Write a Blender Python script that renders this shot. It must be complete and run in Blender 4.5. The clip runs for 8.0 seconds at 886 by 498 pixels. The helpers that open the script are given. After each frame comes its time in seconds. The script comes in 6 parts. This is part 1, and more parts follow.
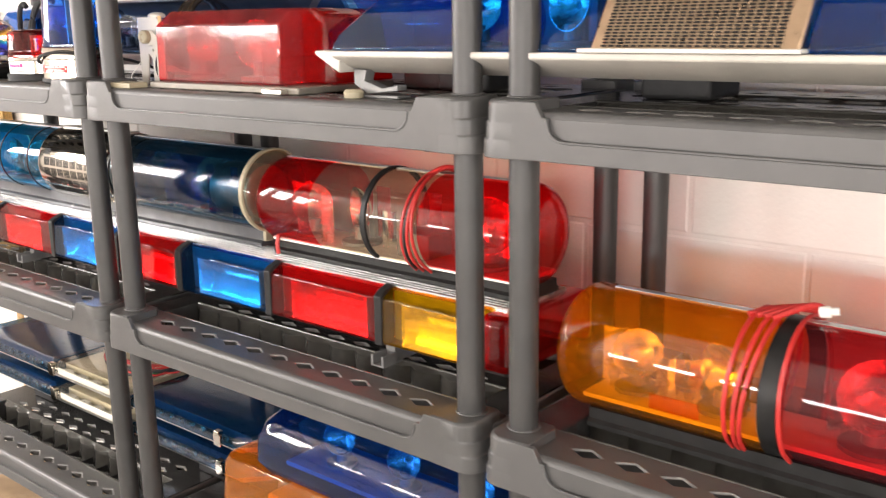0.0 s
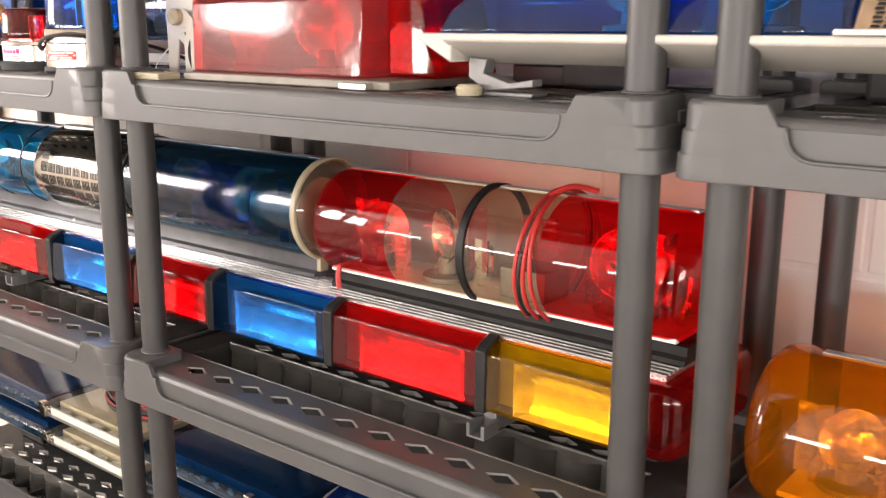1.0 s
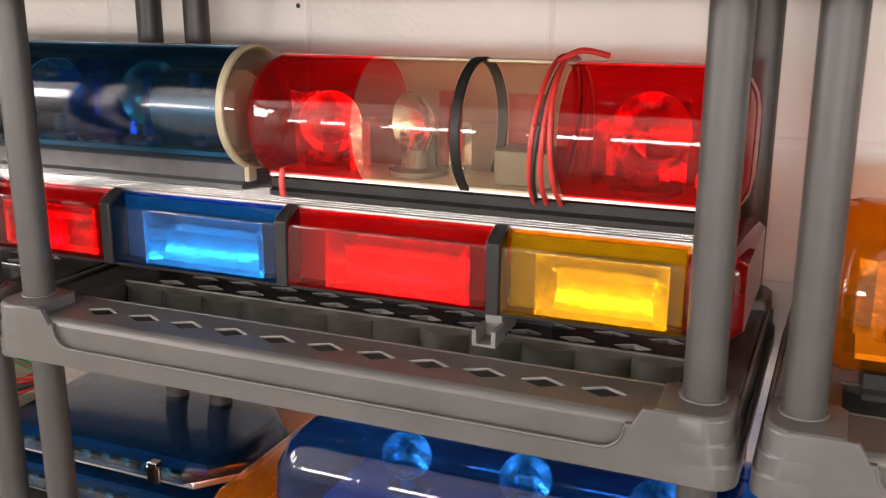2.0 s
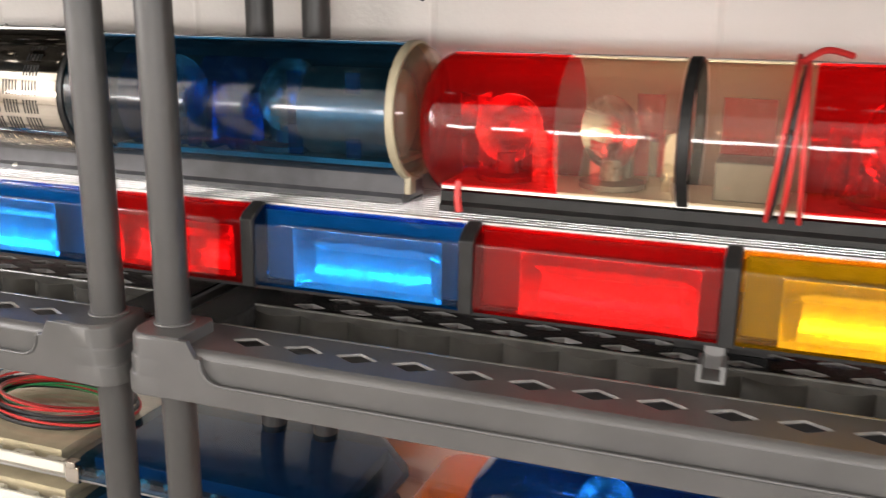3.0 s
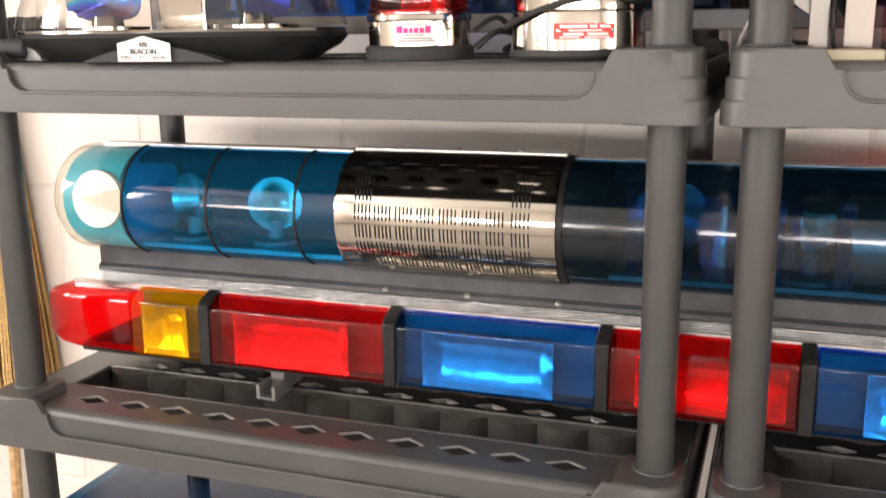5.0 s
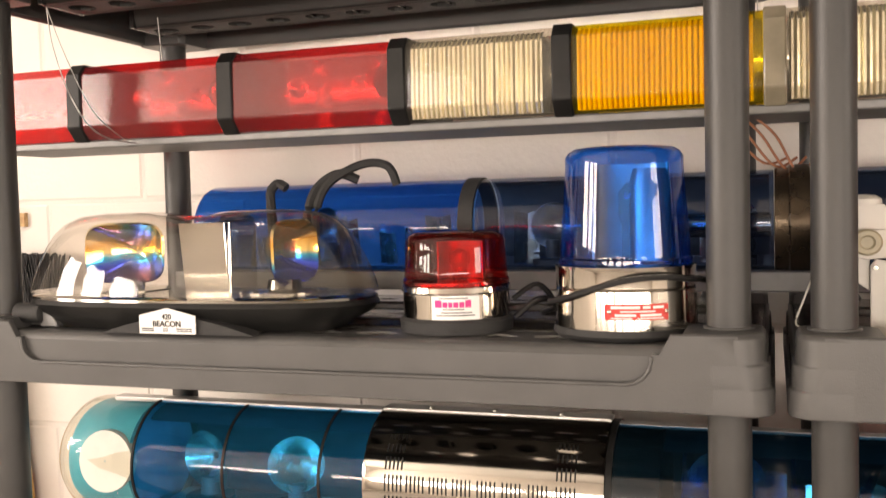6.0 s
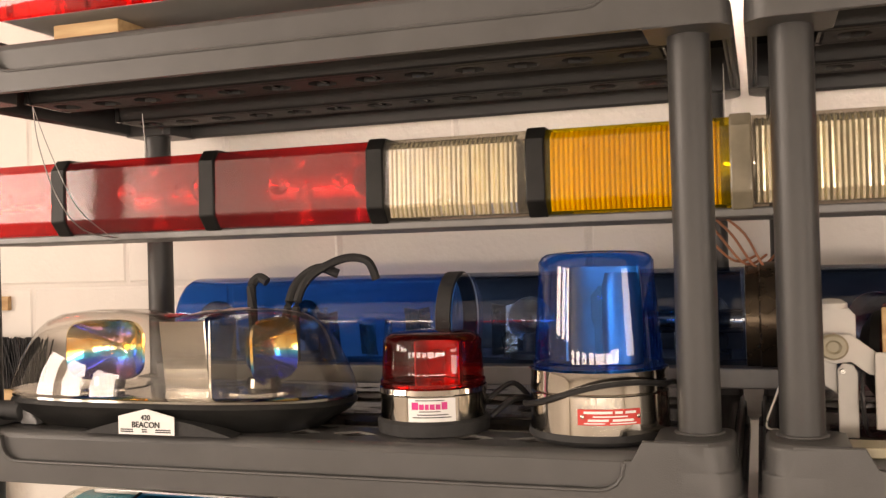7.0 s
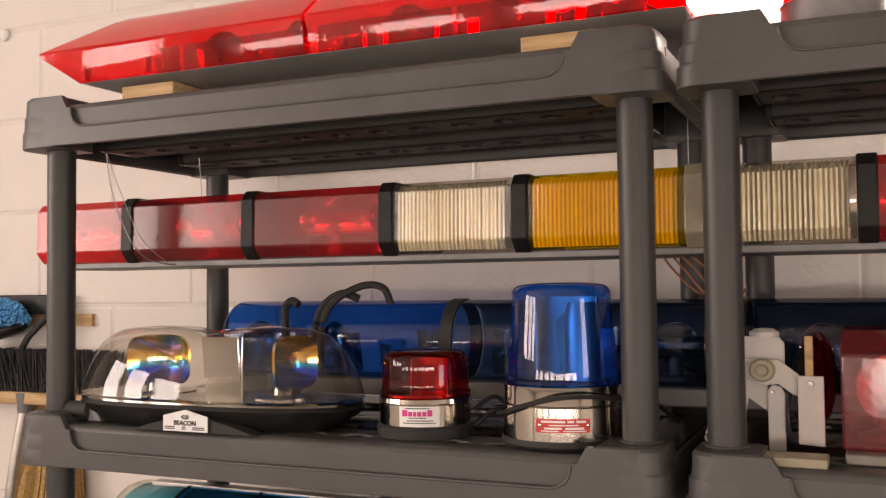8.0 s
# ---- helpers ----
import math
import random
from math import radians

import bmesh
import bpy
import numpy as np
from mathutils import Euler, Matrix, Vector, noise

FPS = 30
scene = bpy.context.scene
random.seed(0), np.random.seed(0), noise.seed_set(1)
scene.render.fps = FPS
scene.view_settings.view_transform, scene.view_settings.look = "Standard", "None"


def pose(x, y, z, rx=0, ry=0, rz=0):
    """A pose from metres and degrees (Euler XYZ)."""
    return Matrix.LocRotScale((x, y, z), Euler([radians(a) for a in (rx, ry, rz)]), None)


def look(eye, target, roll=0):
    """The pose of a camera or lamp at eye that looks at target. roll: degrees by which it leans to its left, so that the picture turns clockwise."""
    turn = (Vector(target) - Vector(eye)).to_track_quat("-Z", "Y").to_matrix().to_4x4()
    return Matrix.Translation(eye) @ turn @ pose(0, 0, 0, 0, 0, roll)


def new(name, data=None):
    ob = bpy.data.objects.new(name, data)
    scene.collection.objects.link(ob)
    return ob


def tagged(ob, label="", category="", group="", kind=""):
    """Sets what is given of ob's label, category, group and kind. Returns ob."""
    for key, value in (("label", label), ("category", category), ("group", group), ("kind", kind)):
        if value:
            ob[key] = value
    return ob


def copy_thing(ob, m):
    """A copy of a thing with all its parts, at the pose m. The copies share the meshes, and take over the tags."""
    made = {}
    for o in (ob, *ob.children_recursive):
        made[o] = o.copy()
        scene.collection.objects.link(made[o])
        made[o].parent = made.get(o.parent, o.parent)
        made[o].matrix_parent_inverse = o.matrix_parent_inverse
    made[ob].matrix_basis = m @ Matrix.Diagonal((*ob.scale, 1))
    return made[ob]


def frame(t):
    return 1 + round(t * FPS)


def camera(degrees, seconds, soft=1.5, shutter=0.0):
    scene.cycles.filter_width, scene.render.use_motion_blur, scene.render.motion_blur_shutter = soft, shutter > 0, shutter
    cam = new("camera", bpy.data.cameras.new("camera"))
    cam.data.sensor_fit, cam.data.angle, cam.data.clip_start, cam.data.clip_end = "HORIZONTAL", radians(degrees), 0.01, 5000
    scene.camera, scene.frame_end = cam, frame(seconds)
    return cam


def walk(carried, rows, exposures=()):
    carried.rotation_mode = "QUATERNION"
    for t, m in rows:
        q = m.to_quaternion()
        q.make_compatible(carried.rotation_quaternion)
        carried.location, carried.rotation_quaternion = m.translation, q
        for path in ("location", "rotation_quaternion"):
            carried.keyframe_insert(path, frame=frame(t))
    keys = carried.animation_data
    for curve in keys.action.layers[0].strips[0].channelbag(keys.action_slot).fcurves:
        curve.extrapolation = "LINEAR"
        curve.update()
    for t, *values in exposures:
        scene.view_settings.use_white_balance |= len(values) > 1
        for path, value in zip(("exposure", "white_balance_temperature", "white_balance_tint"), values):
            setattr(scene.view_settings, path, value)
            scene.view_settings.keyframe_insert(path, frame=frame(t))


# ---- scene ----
cam = camera(49.8, 8.0, soft=1.2, shutter=0.3)
PATH = [
    (0, (2.581, -0.976, 1.466), (1.332, 0.516, 1.003), -1.0),
    (0.5, (2.39, -0.942, 1.463), (1.166, 0.577, 1.021), -0.1),
    (1, (2.228, -0.832, 1.435), (1.012, 0.689, 0.981), 0.1),
    (1.5, (2.084, -0.8, 1.355), (1.009, 0.82, 0.882), 0.1),
    (1.7, (2.007, -0.835, 1.321), (1.084, 0.867, 0.82), -0.3),
    (2.8, (1.665, -0.88, 1.292), (1.038, 0.948, 0.776), 0.9),
    (3, (1.603, -0.841, 1.293), (0.936, 0.972, 0.775), 0.6),
    (3.5, (1.466, -0.807, 1.296), (0.773, 0.994, 0.773), 0.5),
    (4, (1.295, -0.856, 1.31), (0.593, 0.944, 0.792), -0.1),
    (4.2, (1.209, -0.892, 1.33), (0.504, 0.905, 0.806), -0.3),
    (5.3, (0.95, -0.952, 1.42), (0.309, 0.911, 1.077), -0.8),
    (5.5, (0.938, -0.946, 1.444), (0.294, 0.932, 1.201), -1.0),
    (6, (0.914, -0.897, 1.494), (0.26, 0.991, 1.398), -1.4),
    (6.5, (0.905, -0.895, 1.526), (0.284, 1.006, 1.498), -1.6),
    (7, (0.933, -0.908, 1.543), (0.303, 0.99, 1.561), -1.6),
    (7.5, (1.003, -0.962, 1.56), (0.299, 0.91, 1.612), -1.4),
    (8, (1.106, -1.019, 1.543), (0.289, 0.805, 1.621), -0.7),
]
walk(cam, [(t, look(eye, target, roll)) for t, eye, target, roll in PATH],
     exposures=((0, 0.31, 6450, 15), (1.5, 0.14, 6700, 19), (3, 0.19, 6350, 14), (4.2, 0.12, 6350, 14), (5.5, -0.25, 7000, 18), (6.5, -0.45, 7700, 19), (7, -0.74, 7800, 21), (8, -1.25, 7400, 26)))

# ---- world and light ----
world = bpy.data.worlds.new("sky_world")
scene.world = world
world.use_nodes = True
wn = world.node_tree.nodes
sky = wn.new("ShaderNodeTexSky")
sky.sky_type, sky.sun_disc = "NISHITA", False
sky.sun_elevation, sky.sun_rotation = radians(38), radians(200)
world.node_tree.links.new(sky.outputs["Color"], wn["Background"].inputs["Color"])
wn["Background"].inputs["Strength"].default_value = 0.12


def lamp_in_opening(x, y, z, w, h, target, watts, color=(1.0, 0.96, 0.9)):
    data = bpy.data.lights.new("window_light", "AREA")
    data.shape, data.size, data.size_y, data.energy, data.color = "RECTANGLE", w, h, watts, color
    ob = new("window_light", data)
    ob.matrix_world = look((x, y, z), target)
    return ob


ROOM_X0, ROOM_X1, ROOM_Y0, WALL_Y, FLOOR_Z, CEIL_Z = -2.6, 5.6, -3.9, 0.485, -0.04, 2.85
REAR_WINDOWS = [(-2.4, -1.8), (-1.5, -0.9), (-0.6, 0.0), (0.3, 0.9), (1.1, 2.3), (2.45, 3.6), (3.75, 4.9)]
RW_Z0, RW_Z1 = 1.12, 1.44
for wx0, wx1 in REAR_WINDOWS:
    lamp_in_opening((wx0 + wx1) / 2, ROOM_Y0 - 0.06, (RW_Z0 + RW_Z1) / 2, wx1 - wx0, RW_Z1 - RW_Z0,
                    ((wx0 + wx1) / 2, 0, (RW_Z0 + RW_Z1) / 2), (28 if wx1 < 2.5 else 38) * (wx1 - wx0))
LW_Y0, LW_Y1, LW_Z0, LW_Z1 = -3.5, -1.1, 1.55, 2.5
LW_PANES = [(-3.5, -2.86), (-2.62, -1.98), (-1.74, -1.1)]
for wy0, wy1 in LW_PANES:
    lamp_in_opening(ROOM_X0 - 0.06, (wy0 + wy1) / 2, (LW_Z0 + LW_Z1) / 2, wy1 - wy0, LW_Z1 - LW_Z0,
                    (3, (wy0 + wy1) / 2, (LW_Z0 + LW_Z1) / 2), 58)

# unseen window and lamp, added to brighten the wall at the right end
EW_Y0, EW_Y1, EW_Z0, EW_Z1 = -2.7, -0.9, 1.3, 2.2
lamp_in_opening(ROOM_X1 + 0.06, (EW_Y0 + EW_Y1) / 2, (EW_Z0 + EW_Z1) / 2, EW_Y1 - EW_Y0, EW_Z1 - EW_Z0,
                (2, (EW_Y0 + EW_Y1) / 2, (EW_Z0 + EW_Z1) / 2), 75)

# ---- materials ----


def node_mat(name):
    m = bpy.data.materials.new(name)
    m.use_nodes = True
    nt = m.node_tree
    return m, nt, nt.nodes["Principled BSDF"]


def solid(name, color, rough=0.5, metal=0.0, var=0.15, scale=40.0, bump=0.05, fine=300.0, spec=0.5, coat=0.0, stain=0.0):
    """A principled surface with variation at two scales and fine relief."""
    m, nt, b = node_mat(name)
    tc = nt.nodes.new("ShaderNodeTexCoord")
    n1 = nt.nodes.new("ShaderNodeTexNoise")
    n1.inputs["Scale"].default_value, n1.inputs["Detail"].default_value = scale, 5
    n2 = nt.nodes.new("ShaderNodeTexNoise")
    n2.inputs["Scale"].default_value, n2.inputs["Detail"].default_value = fine, 3
    for n in (n1, n2):
        nt.links.new(tc.outputs["Object"], n.inputs["Vector"])
    ramp = nt.nodes.new("ShaderNodeValToRGB")
    lo = [c * (1 - var) for c in color]
    hi = [min(1, c * (1 + var)) for c in color]
    ramp.color_ramp.elements[0].position, ramp.color_ramp.elements[1].position = 0.3, 0.7
    ramp.color_ramp.elements[0].color, ramp.color_ramp.elements[1].color = (*lo, 1), (*hi, 1)
    nt.links.new(n1.outputs["Fac"], ramp.inputs["Fac"])
    out = ramp.outputs["Color"]
    if stain:
        n3 = nt.nodes.new("ShaderNodeTexNoise")
        n3.inputs["Scale"].default_value, n3.inputs["Detail"].default_value = scale * 0.15, 8
        nt.links.new(tc.outputs["Object"], n3.inputs["Vector"])
        r3 = nt.nodes.new("ShaderNodeValToRGB")
        r3.color_ramp.elements[0].position, r3.color_ramp.elements[1].position = 0.45, 0.75
        r3.color_ramp.elements[0].color, r3.color_ramp.elements[1].color = (1, 1, 1, 1), (1 - stain, 1 - stain, 1 - stain * 1.2, 1)
        nt.links.new(n3.outputs["Fac"], r3.inputs["Fac"])
        mx = nt.nodes.new("ShaderNodeMix")
        mx.data_type, mx.blend_type = "RGBA", "MULTIPLY"
        mx.inputs[0].default_value = 1
        nt.links.new(out, mx.inputs[6])
        nt.links.new(r3.outputs["Color"], mx.inputs[7])
        out = mx.outputs[2]
    nt.links.new(out, b.inputs["Base Color"])
    rr = nt.nodes.new("ShaderNodeMapRange")
    rr.inputs[3].default_value, rr.inputs[4].default_value = max(0.02, rough - 0.08), min(1, rough + 0.08)
    nt.links.new(n1.outputs["Fac"], rr.inputs[0])
    nt.links.new(rr.outputs[0], b.inputs["Roughness"])
    b.inputs["Metallic"].default_value = metal
    b.inputs["Specular IOR Level"].default_value = spec
    b.inputs["Coat Weight"].default_value = coat
    if bump:
        bp = nt.nodes.new("ShaderNodeBump")
        bp.inputs["Strength"].default_value, bp.inputs["Distance"].default_value = bump, 0.002
        nt.links.new(n2.outputs["Fac"], bp.inputs["Height"])
        nt.links.new(bp.outputs["Normal"], b.inputs["Normal"])
    return m


def lens_mat(name, color, haze=0.12, rough=0.03, ribs=0.0, rib_scale=260.0, haze_color=None, dust=0.05, face=0.045):
    """Tinted clear plastic: light passes tinted, the surface mirrors by Fresnel, a little haze scatters."""
    m, nt, b = node_mat(name)
    nt.nodes.remove(b)
    outn = nt.nodes["Material Output"]
    tr = nt.nodes.new("ShaderNodeBsdfTransparent")
    tr.inputs["Color"].default_value = (*color, 1)
    hz = nt.nodes.new("ShaderNodeBsdfTranslucent")
    df = nt.nodes.new("ShaderNodeBsdfDiffuse")
    hc = haze_color or color
    for n in (hz, df):
        n.inputs["Color"].default_value = (*hc, 1)
    gl = nt.nodes.new("ShaderNodeBsdfGlossy")
    gl.inputs["Roughness"].default_value = rough
    fr = nt.nodes.new("ShaderNodeLayerWeight")
    fr.inputs["Blend"].default_value = 0.5
    pw = nt.nodes.new("ShaderNodeMath")
    pw.operation = "POWER"
    pw.inputs[1].default_value = 4.5
    nt.links.new(fr.outputs["Facing"], pw.inputs[0])
    gloss = nt.nodes.new("ShaderNodeMapRange")
    gloss.inputs[3].default_value, gloss.inputs[4].default_value = face, 0.9
    nt.links.new(pw.outputs[0], gloss.inputs[0])
    tc = nt.nodes.new("ShaderNodeTexCoord")
    ns = nt.nodes.new("ShaderNodeTexNoise")
    ns.inputs["Scale"].default_value, ns.inputs["Detail"].default_value = 22, 7
    nt.links.new(tc.outputs["Object"], ns.inputs["Vector"])
    mr = nt.nodes.new("ShaderNodeMapRange")
    mr.inputs[1].default_value, mr.inputs[2].default_value = 0.35, 0.8
    mr.inputs[3].default_value, mr.inputs[4].default_value = haze, haze + dust
    nt.links.new(ns.outputs["Fac"], mr.inputs[0])
    both = nt.nodes.new("ShaderNodeMixShader")
    both.inputs[0].default_value = 0.5
    nt.links.new(hz.outputs[0], both.inputs[1])
    nt.links.new(df.outputs[0], both.inputs[2])
    body = nt.nodes.new("ShaderNodeMixShader")
    nt.links.new(mr.outputs[0], body.inputs[0])
    nt.links.new(tr.outputs[0], body.inputs[1])
    nt.links.new(both.outputs[0], body.inputs[2])
    top = nt.nodes.new("ShaderNodeMixShader")
    nt.links.new(gloss.outputs[0], top.inputs[0])
    nt.links.new(body.outputs[0], top.inputs[1])
    nt.links.new(gl.outputs[0], top.inputs[2])
    nt.links.new(top.outputs[0], outn.inputs["Surface"])
    bp = nt.nodes.new("ShaderNodeBump")
    bp.inputs["Strength"].default_value, bp.inputs["Distance"].default_value = (0.06 if not ribs else ribs), 0.002
    if ribs:
        wv = nt.nodes.new("ShaderNodeTexWave")
        wv.bands_direction = "X"
        wv.inputs["Scale"].default_value, wv.inputs["Distortion"].default_value = rib_scale / 6.283, 0.6
        nt.links.new(tc.outputs["Object"], wv.inputs["Vector"])
        nt.links.new(wv.outputs["Fac"], bp.inputs["Height"])
    else:
        n2 = nt.nodes.new("ShaderNodeTexNoise")
        n2.inputs["Scale"].default_value = 60
        nt.links.new(tc.outputs["Object"], n2.inputs["Vector"])
        nt.links.new(n2.outputs["Fac"], bp.inputs["Height"])
    for n in (gl, fr, df):
        nt.links.new(bp.outputs["Normal"], n.inputs["Normal"])
    return m


def wood_mat(name, c1, c2, scale=12.0):
    m, nt, b = node_mat(name)
    tc = nt.nodes.new("ShaderNodeTexCoord")
    mp = nt.nodes.new("ShaderNodeMapping")
    mp.inputs["Scale"].default_value = (1.0, 8.0, 8.0)
    nz = nt.nodes.new("ShaderNodeTexNoise")
    nz.inputs["Scale"].default_value, nz.inputs["Detail"].default_value = scale, 8
    nt.links.new(tc.outputs["Object"], mp.inputs["Vector"])
    nt.links.new(mp.outputs[0], nz.inputs["Vector"])
    rp = nt.nodes.new("ShaderNodeValToRGB")
    rp.color_ramp.elements[0].position, rp.color_ramp.elements[1].position = 0.35, 0.68
    rp.color_ramp.elements[0].color, rp.color_ramp.elements[1].color = (*c1, 1), (*c2, 1)
    nt.links.new(nz.outputs["Fac"], rp.inputs["Fac"])
    nt.links.new(rp.outputs[0], b.inputs["Base Color"])
    b.inputs["Roughness"].default_value = 0.65
    bp = nt.nodes.new("ShaderNodeBump")
    bp.inputs["Strength"].default_value, bp.inputs["Distance"].default_value = 0.2, 0.001
    nt.links.new(nz.outputs["Fac"], bp.inputs["Height"])
    nt.links.new(bp.outputs[0], b.inputs["Normal"])
    return m


def glow(name, color, strength):
    m, nt, b = node_mat(name)
    b.inputs["Emission Color"].default_value = (*color, 1)
    b.inputs["Emission Strength"].default_value = strength
    b.inputs["Base Color"].default_value = (0.8, 0.8, 0.8, 1)
    return m


GREY = solid("grey_resin", (0.068, 0.0672, 0.066), 0.38, var=0.1, scale=18, bump=0.12, fine=900, stain=0.12)
TROUGH = solid("glossy_trough_resin", (0.06, 0.058, 0.052), 0.2, var=0.2, scale=30, bump=0.1, fine=700)
# shelf resin again, its colour lowered to carry the shade under the shelves
UNDER_SHADE = solid("shade_dark_underside", (0.022, 0.0215, 0.0205), 0.55, var=0.3, scale=14, bump=0.2, fine=300, stain=0.2)
# lighter resin that paints the gleam on the rear hole edges
HOLE_GLINT = solid("pale_hole_glint", (0.15, 0.147, 0.14), 0.22, var=0.3, scale=60, bump=0.1, fine=500)
# darker copy of the grey resin, for deck parts that lie in shade
SHADED_RESIN = solid("shaded_resin", (0.034, 0.0335, 0.0325), 0.17, var=0.2, scale=30, bump=0.1, fine=700)
POST = solid("post_resin", (0.036, 0.0355, 0.034), 0.42, var=0.1, scale=25, bump=0.1, fine=800)
BLACK = solid("black_plastic", (0.011, 0.011, 0.0105), 0.45, var=0.3, scale=40, spec=0.28)
RUBBER = solid("black_rubber", (0.02, 0.02, 0.02), 0.7, var=0.3, scale=60, bump=0.2)
SILVER = solid("silvered_reflector", (0.86, 0.86, 0.84), 0.16, 0.85, var=0.12, scale=45, bump=0.16, fine=90)
CHROME = solid("chrome", (0.6, 0.56, 0.5), 0.08, 1.0, var=0.08, scale=15, bump=0.02, fine=60, stain=0.1)
MIRROR = solid("reflector_mirror", (0.86, 0.85, 0.82), 0.05, 1.0, var=0.03, scale=30, bump=0.02, fine=90)
DISH = solid("pressed_lamp_dish", (0.82, 0.81, 0.78), 0.2, 1.0, var=0.1, scale=60, bump=0.35, fine=160)
EXTRUSION = solid("bright_extruded_aluminium", (0.78, 0.78, 0.78), 0.24, 1.0, var=0.08, scale=25, bump=0.04, fine=400, stain=0.1)
SMOKED_BRONZE = solid("dark_bronzed_metal", (0.1, 0.075, 0.05), 0.28, 0.8, var=0.25, scale=30, bump=0.05, fine=200, stain=0.2)
SMOKED_CHROME = solid("smoked_chrome", (0.2, 0.19, 0.17), 0.08, 1.0, var=0.15, scale=15, bump=0.02, fine=60)
ALU = solid("brushed_aluminium", (0.62, 0.62, 0.62), 0.32, 1.0, var=0.1, scale=25, bump=0.05, fine=400, stain=0.15)
STEEL = solid("galvanised_steel", (0.55, 0.54, 0.5), 0.38, 1.0, var=0.15, scale=35, bump=0.06, fine=200, stain=0.2)
DULL = solid("dull_grey_metal", (0.2, 0.2, 0.2), 0.5, 0.5, var=0.15, scale=30, stain=0.2)
DARK_METAL = solid("dark_painted_metal", (0.06, 0.062, 0.068), 0.35, 0.2, var=0.2, scale=30, bump=0.05, stain=0.2)
GREY_SHELL = solid("grey_inner_paint", (0.22, 0.22, 0.22), 0.35, 0.3, var=0.3, scale=14, stain=0.3)
TEAL_SHELL = solid("dark_teal_paint", (0.05, 0.1, 0.12), 0.35, 0.3, var=0.4, scale=14, stain=0.3)
BRASS = solid("warm_brass_grille", (0.5, 0.36, 0.24), 0.3, 1.0, var=0.12, scale=40, bump=0.05)
TAN_METAL = solid("dull_tan_metal", (0.2, 0.18, 0.15), 0.45, 0.3, var=0.15, scale=30, stain=0.2)
CREAM = solid("cream_plastic", (0.34, 0.3, 0.205), 0.4, var=0.1, scale=30, stain=0.15)
WHITE_METAL = solid("white_painted_metal", (0.56, 0.54, 0.49), 0.4, var=0.06, scale=20, stain=0.12)
TRAY_PALE = solid("pale_tray_paint", (0.43, 0.41, 0.365), 0.42, var=0.08, scale=20, stain=0.15)
TRAY_GREY = solid("grey_painted_metal", (0.36, 0.35, 0.33), 0.42, var=0.08, scale=20, stain=0.15)
PAPER = solid("white_label_paper", (0.8, 0.8, 0.78), 0.6, var=0.03, scale=60)
INK = solid("black_ink", (0.03, 0.03, 0.03), 0.6, var=0.1)
MAGENTA = solid("magenta_ink", (0.65, 0.03, 0.22), 0.5, var=0.1)
RED_INK = solid("red_label", (0.6, 0.04, 0.03), 0.45, var=0.12, scale=80)
PAINT = solid("white_wall_paint", (0.74, 0.70, 0.65), 0.6, var=0.04, scale=6, bump=0.35, fine=120, stain=0.08)
MORTAR = solid("painted_mortar", (0.71, 0.67, 0.62), 0.75, var=0.06, scale=10, bump=0.4, fine=140)
CEILING = solid("ceiling_paint", (0.7, 0.69, 0.66), 0.8, var=0.04, scale=5)
CONCRETE = solid("concrete_floor", (0.27, 0.25, 0.23), 0.55, var=0.15, scale=4, bump=0.2, stain=0.2)
CARD = solid("cardboard", (0.42, 0.29, 0.17), 0.8, var=0.08, scale=30, bump=0.1)
WOOD = wood_mat("pine_wood", (0.42, 0.25, 0.11), (0.62, 0.43, 0.22))
RED_WIRE = solid("red_cable_sheath", (0.44, 0.026, 0.022), 0.4, var=0.15)
GREEN_WIRE = solid("green_cable_sheath", (0.03, 0.25, 0.08), 0.4, var=0.15)
BLACK_WIRE = solid("black_cable_sheath", (0.015, 0.015, 0.015), 0.45, var=0.2)
COPPER_WIRE = solid("brown_cable_sheath", (0.3, 0.12, 0.06), 0.45, var=0.2)
THIN_WIRE = solid("thin_steel_wire", (0.4, 0.39, 0.37), 0.4, 1.0, var=0.1)
TURQ = solid("turquoise_panel", (0.03, 0.42, 0.58), 0.35, var=0.1)
WHITE_PLASTIC = solid("white_plastic", (0.75, 0.74, 0.68), 0.35, var=0.05)
BRISTLE_BLACK = solid("black_bristles", (0.02, 0.02, 0.022), 0.8, var=0.4, scale=200)
BRISTLE_BLUE = solid("blue_bristles", (0.08, 0.35, 0.65), 0.7, var=0.3, scale=200)
STRAW = solid("broom_straw", (0.5, 0.32, 0.12), 0.8, var=0.3, scale=150)

RED = lens_mat("red_lens", (0.95, 0.045, 0.045), 0.08, haze_color=(0.85, 0.025, 0.025))
RED_HAZY = lens_mat("hazy_red_lens", (0.96, 0.13, 0.12), 0.26, 0.2, haze_color=(0.75, 0.09, 0.1), face=0.06)
RED_BRIGHT = lens_mat("bright_red_lens", (1.0, 0.05, 0.035), 0.1, 0.05, haze_color=(1.0, 0.03, 0.025))
BLUE_ROYAL = lens_mat("royal_blue_lens", (0.05, 0.42, 0.92), 0.05, haze_color=(0.015, 0.14, 0.7), face=0.06)
RED_PINK = lens_mat("scuffed_red_lens", (0.92, 0.15, 0.14), 0.2, 0.08, haze_color=(0.7, 0.16, 0.17), face=0.07)
RED_DEEP = lens_mat("deep_red_lens", (0.62, 0.05, 0.045), 0.03)
RED_SMOKY = lens_mat("smoky_red_lens", (0.85, 0.12, 0.13), 0.1, 0.05, haze_color=(0.55, 0.08, 0.1))
BLUE = lens_mat("blue_lens", (0.05, 0.43, 0.85), 0.04, haze_color=(0.03, 0.18, 0.45))
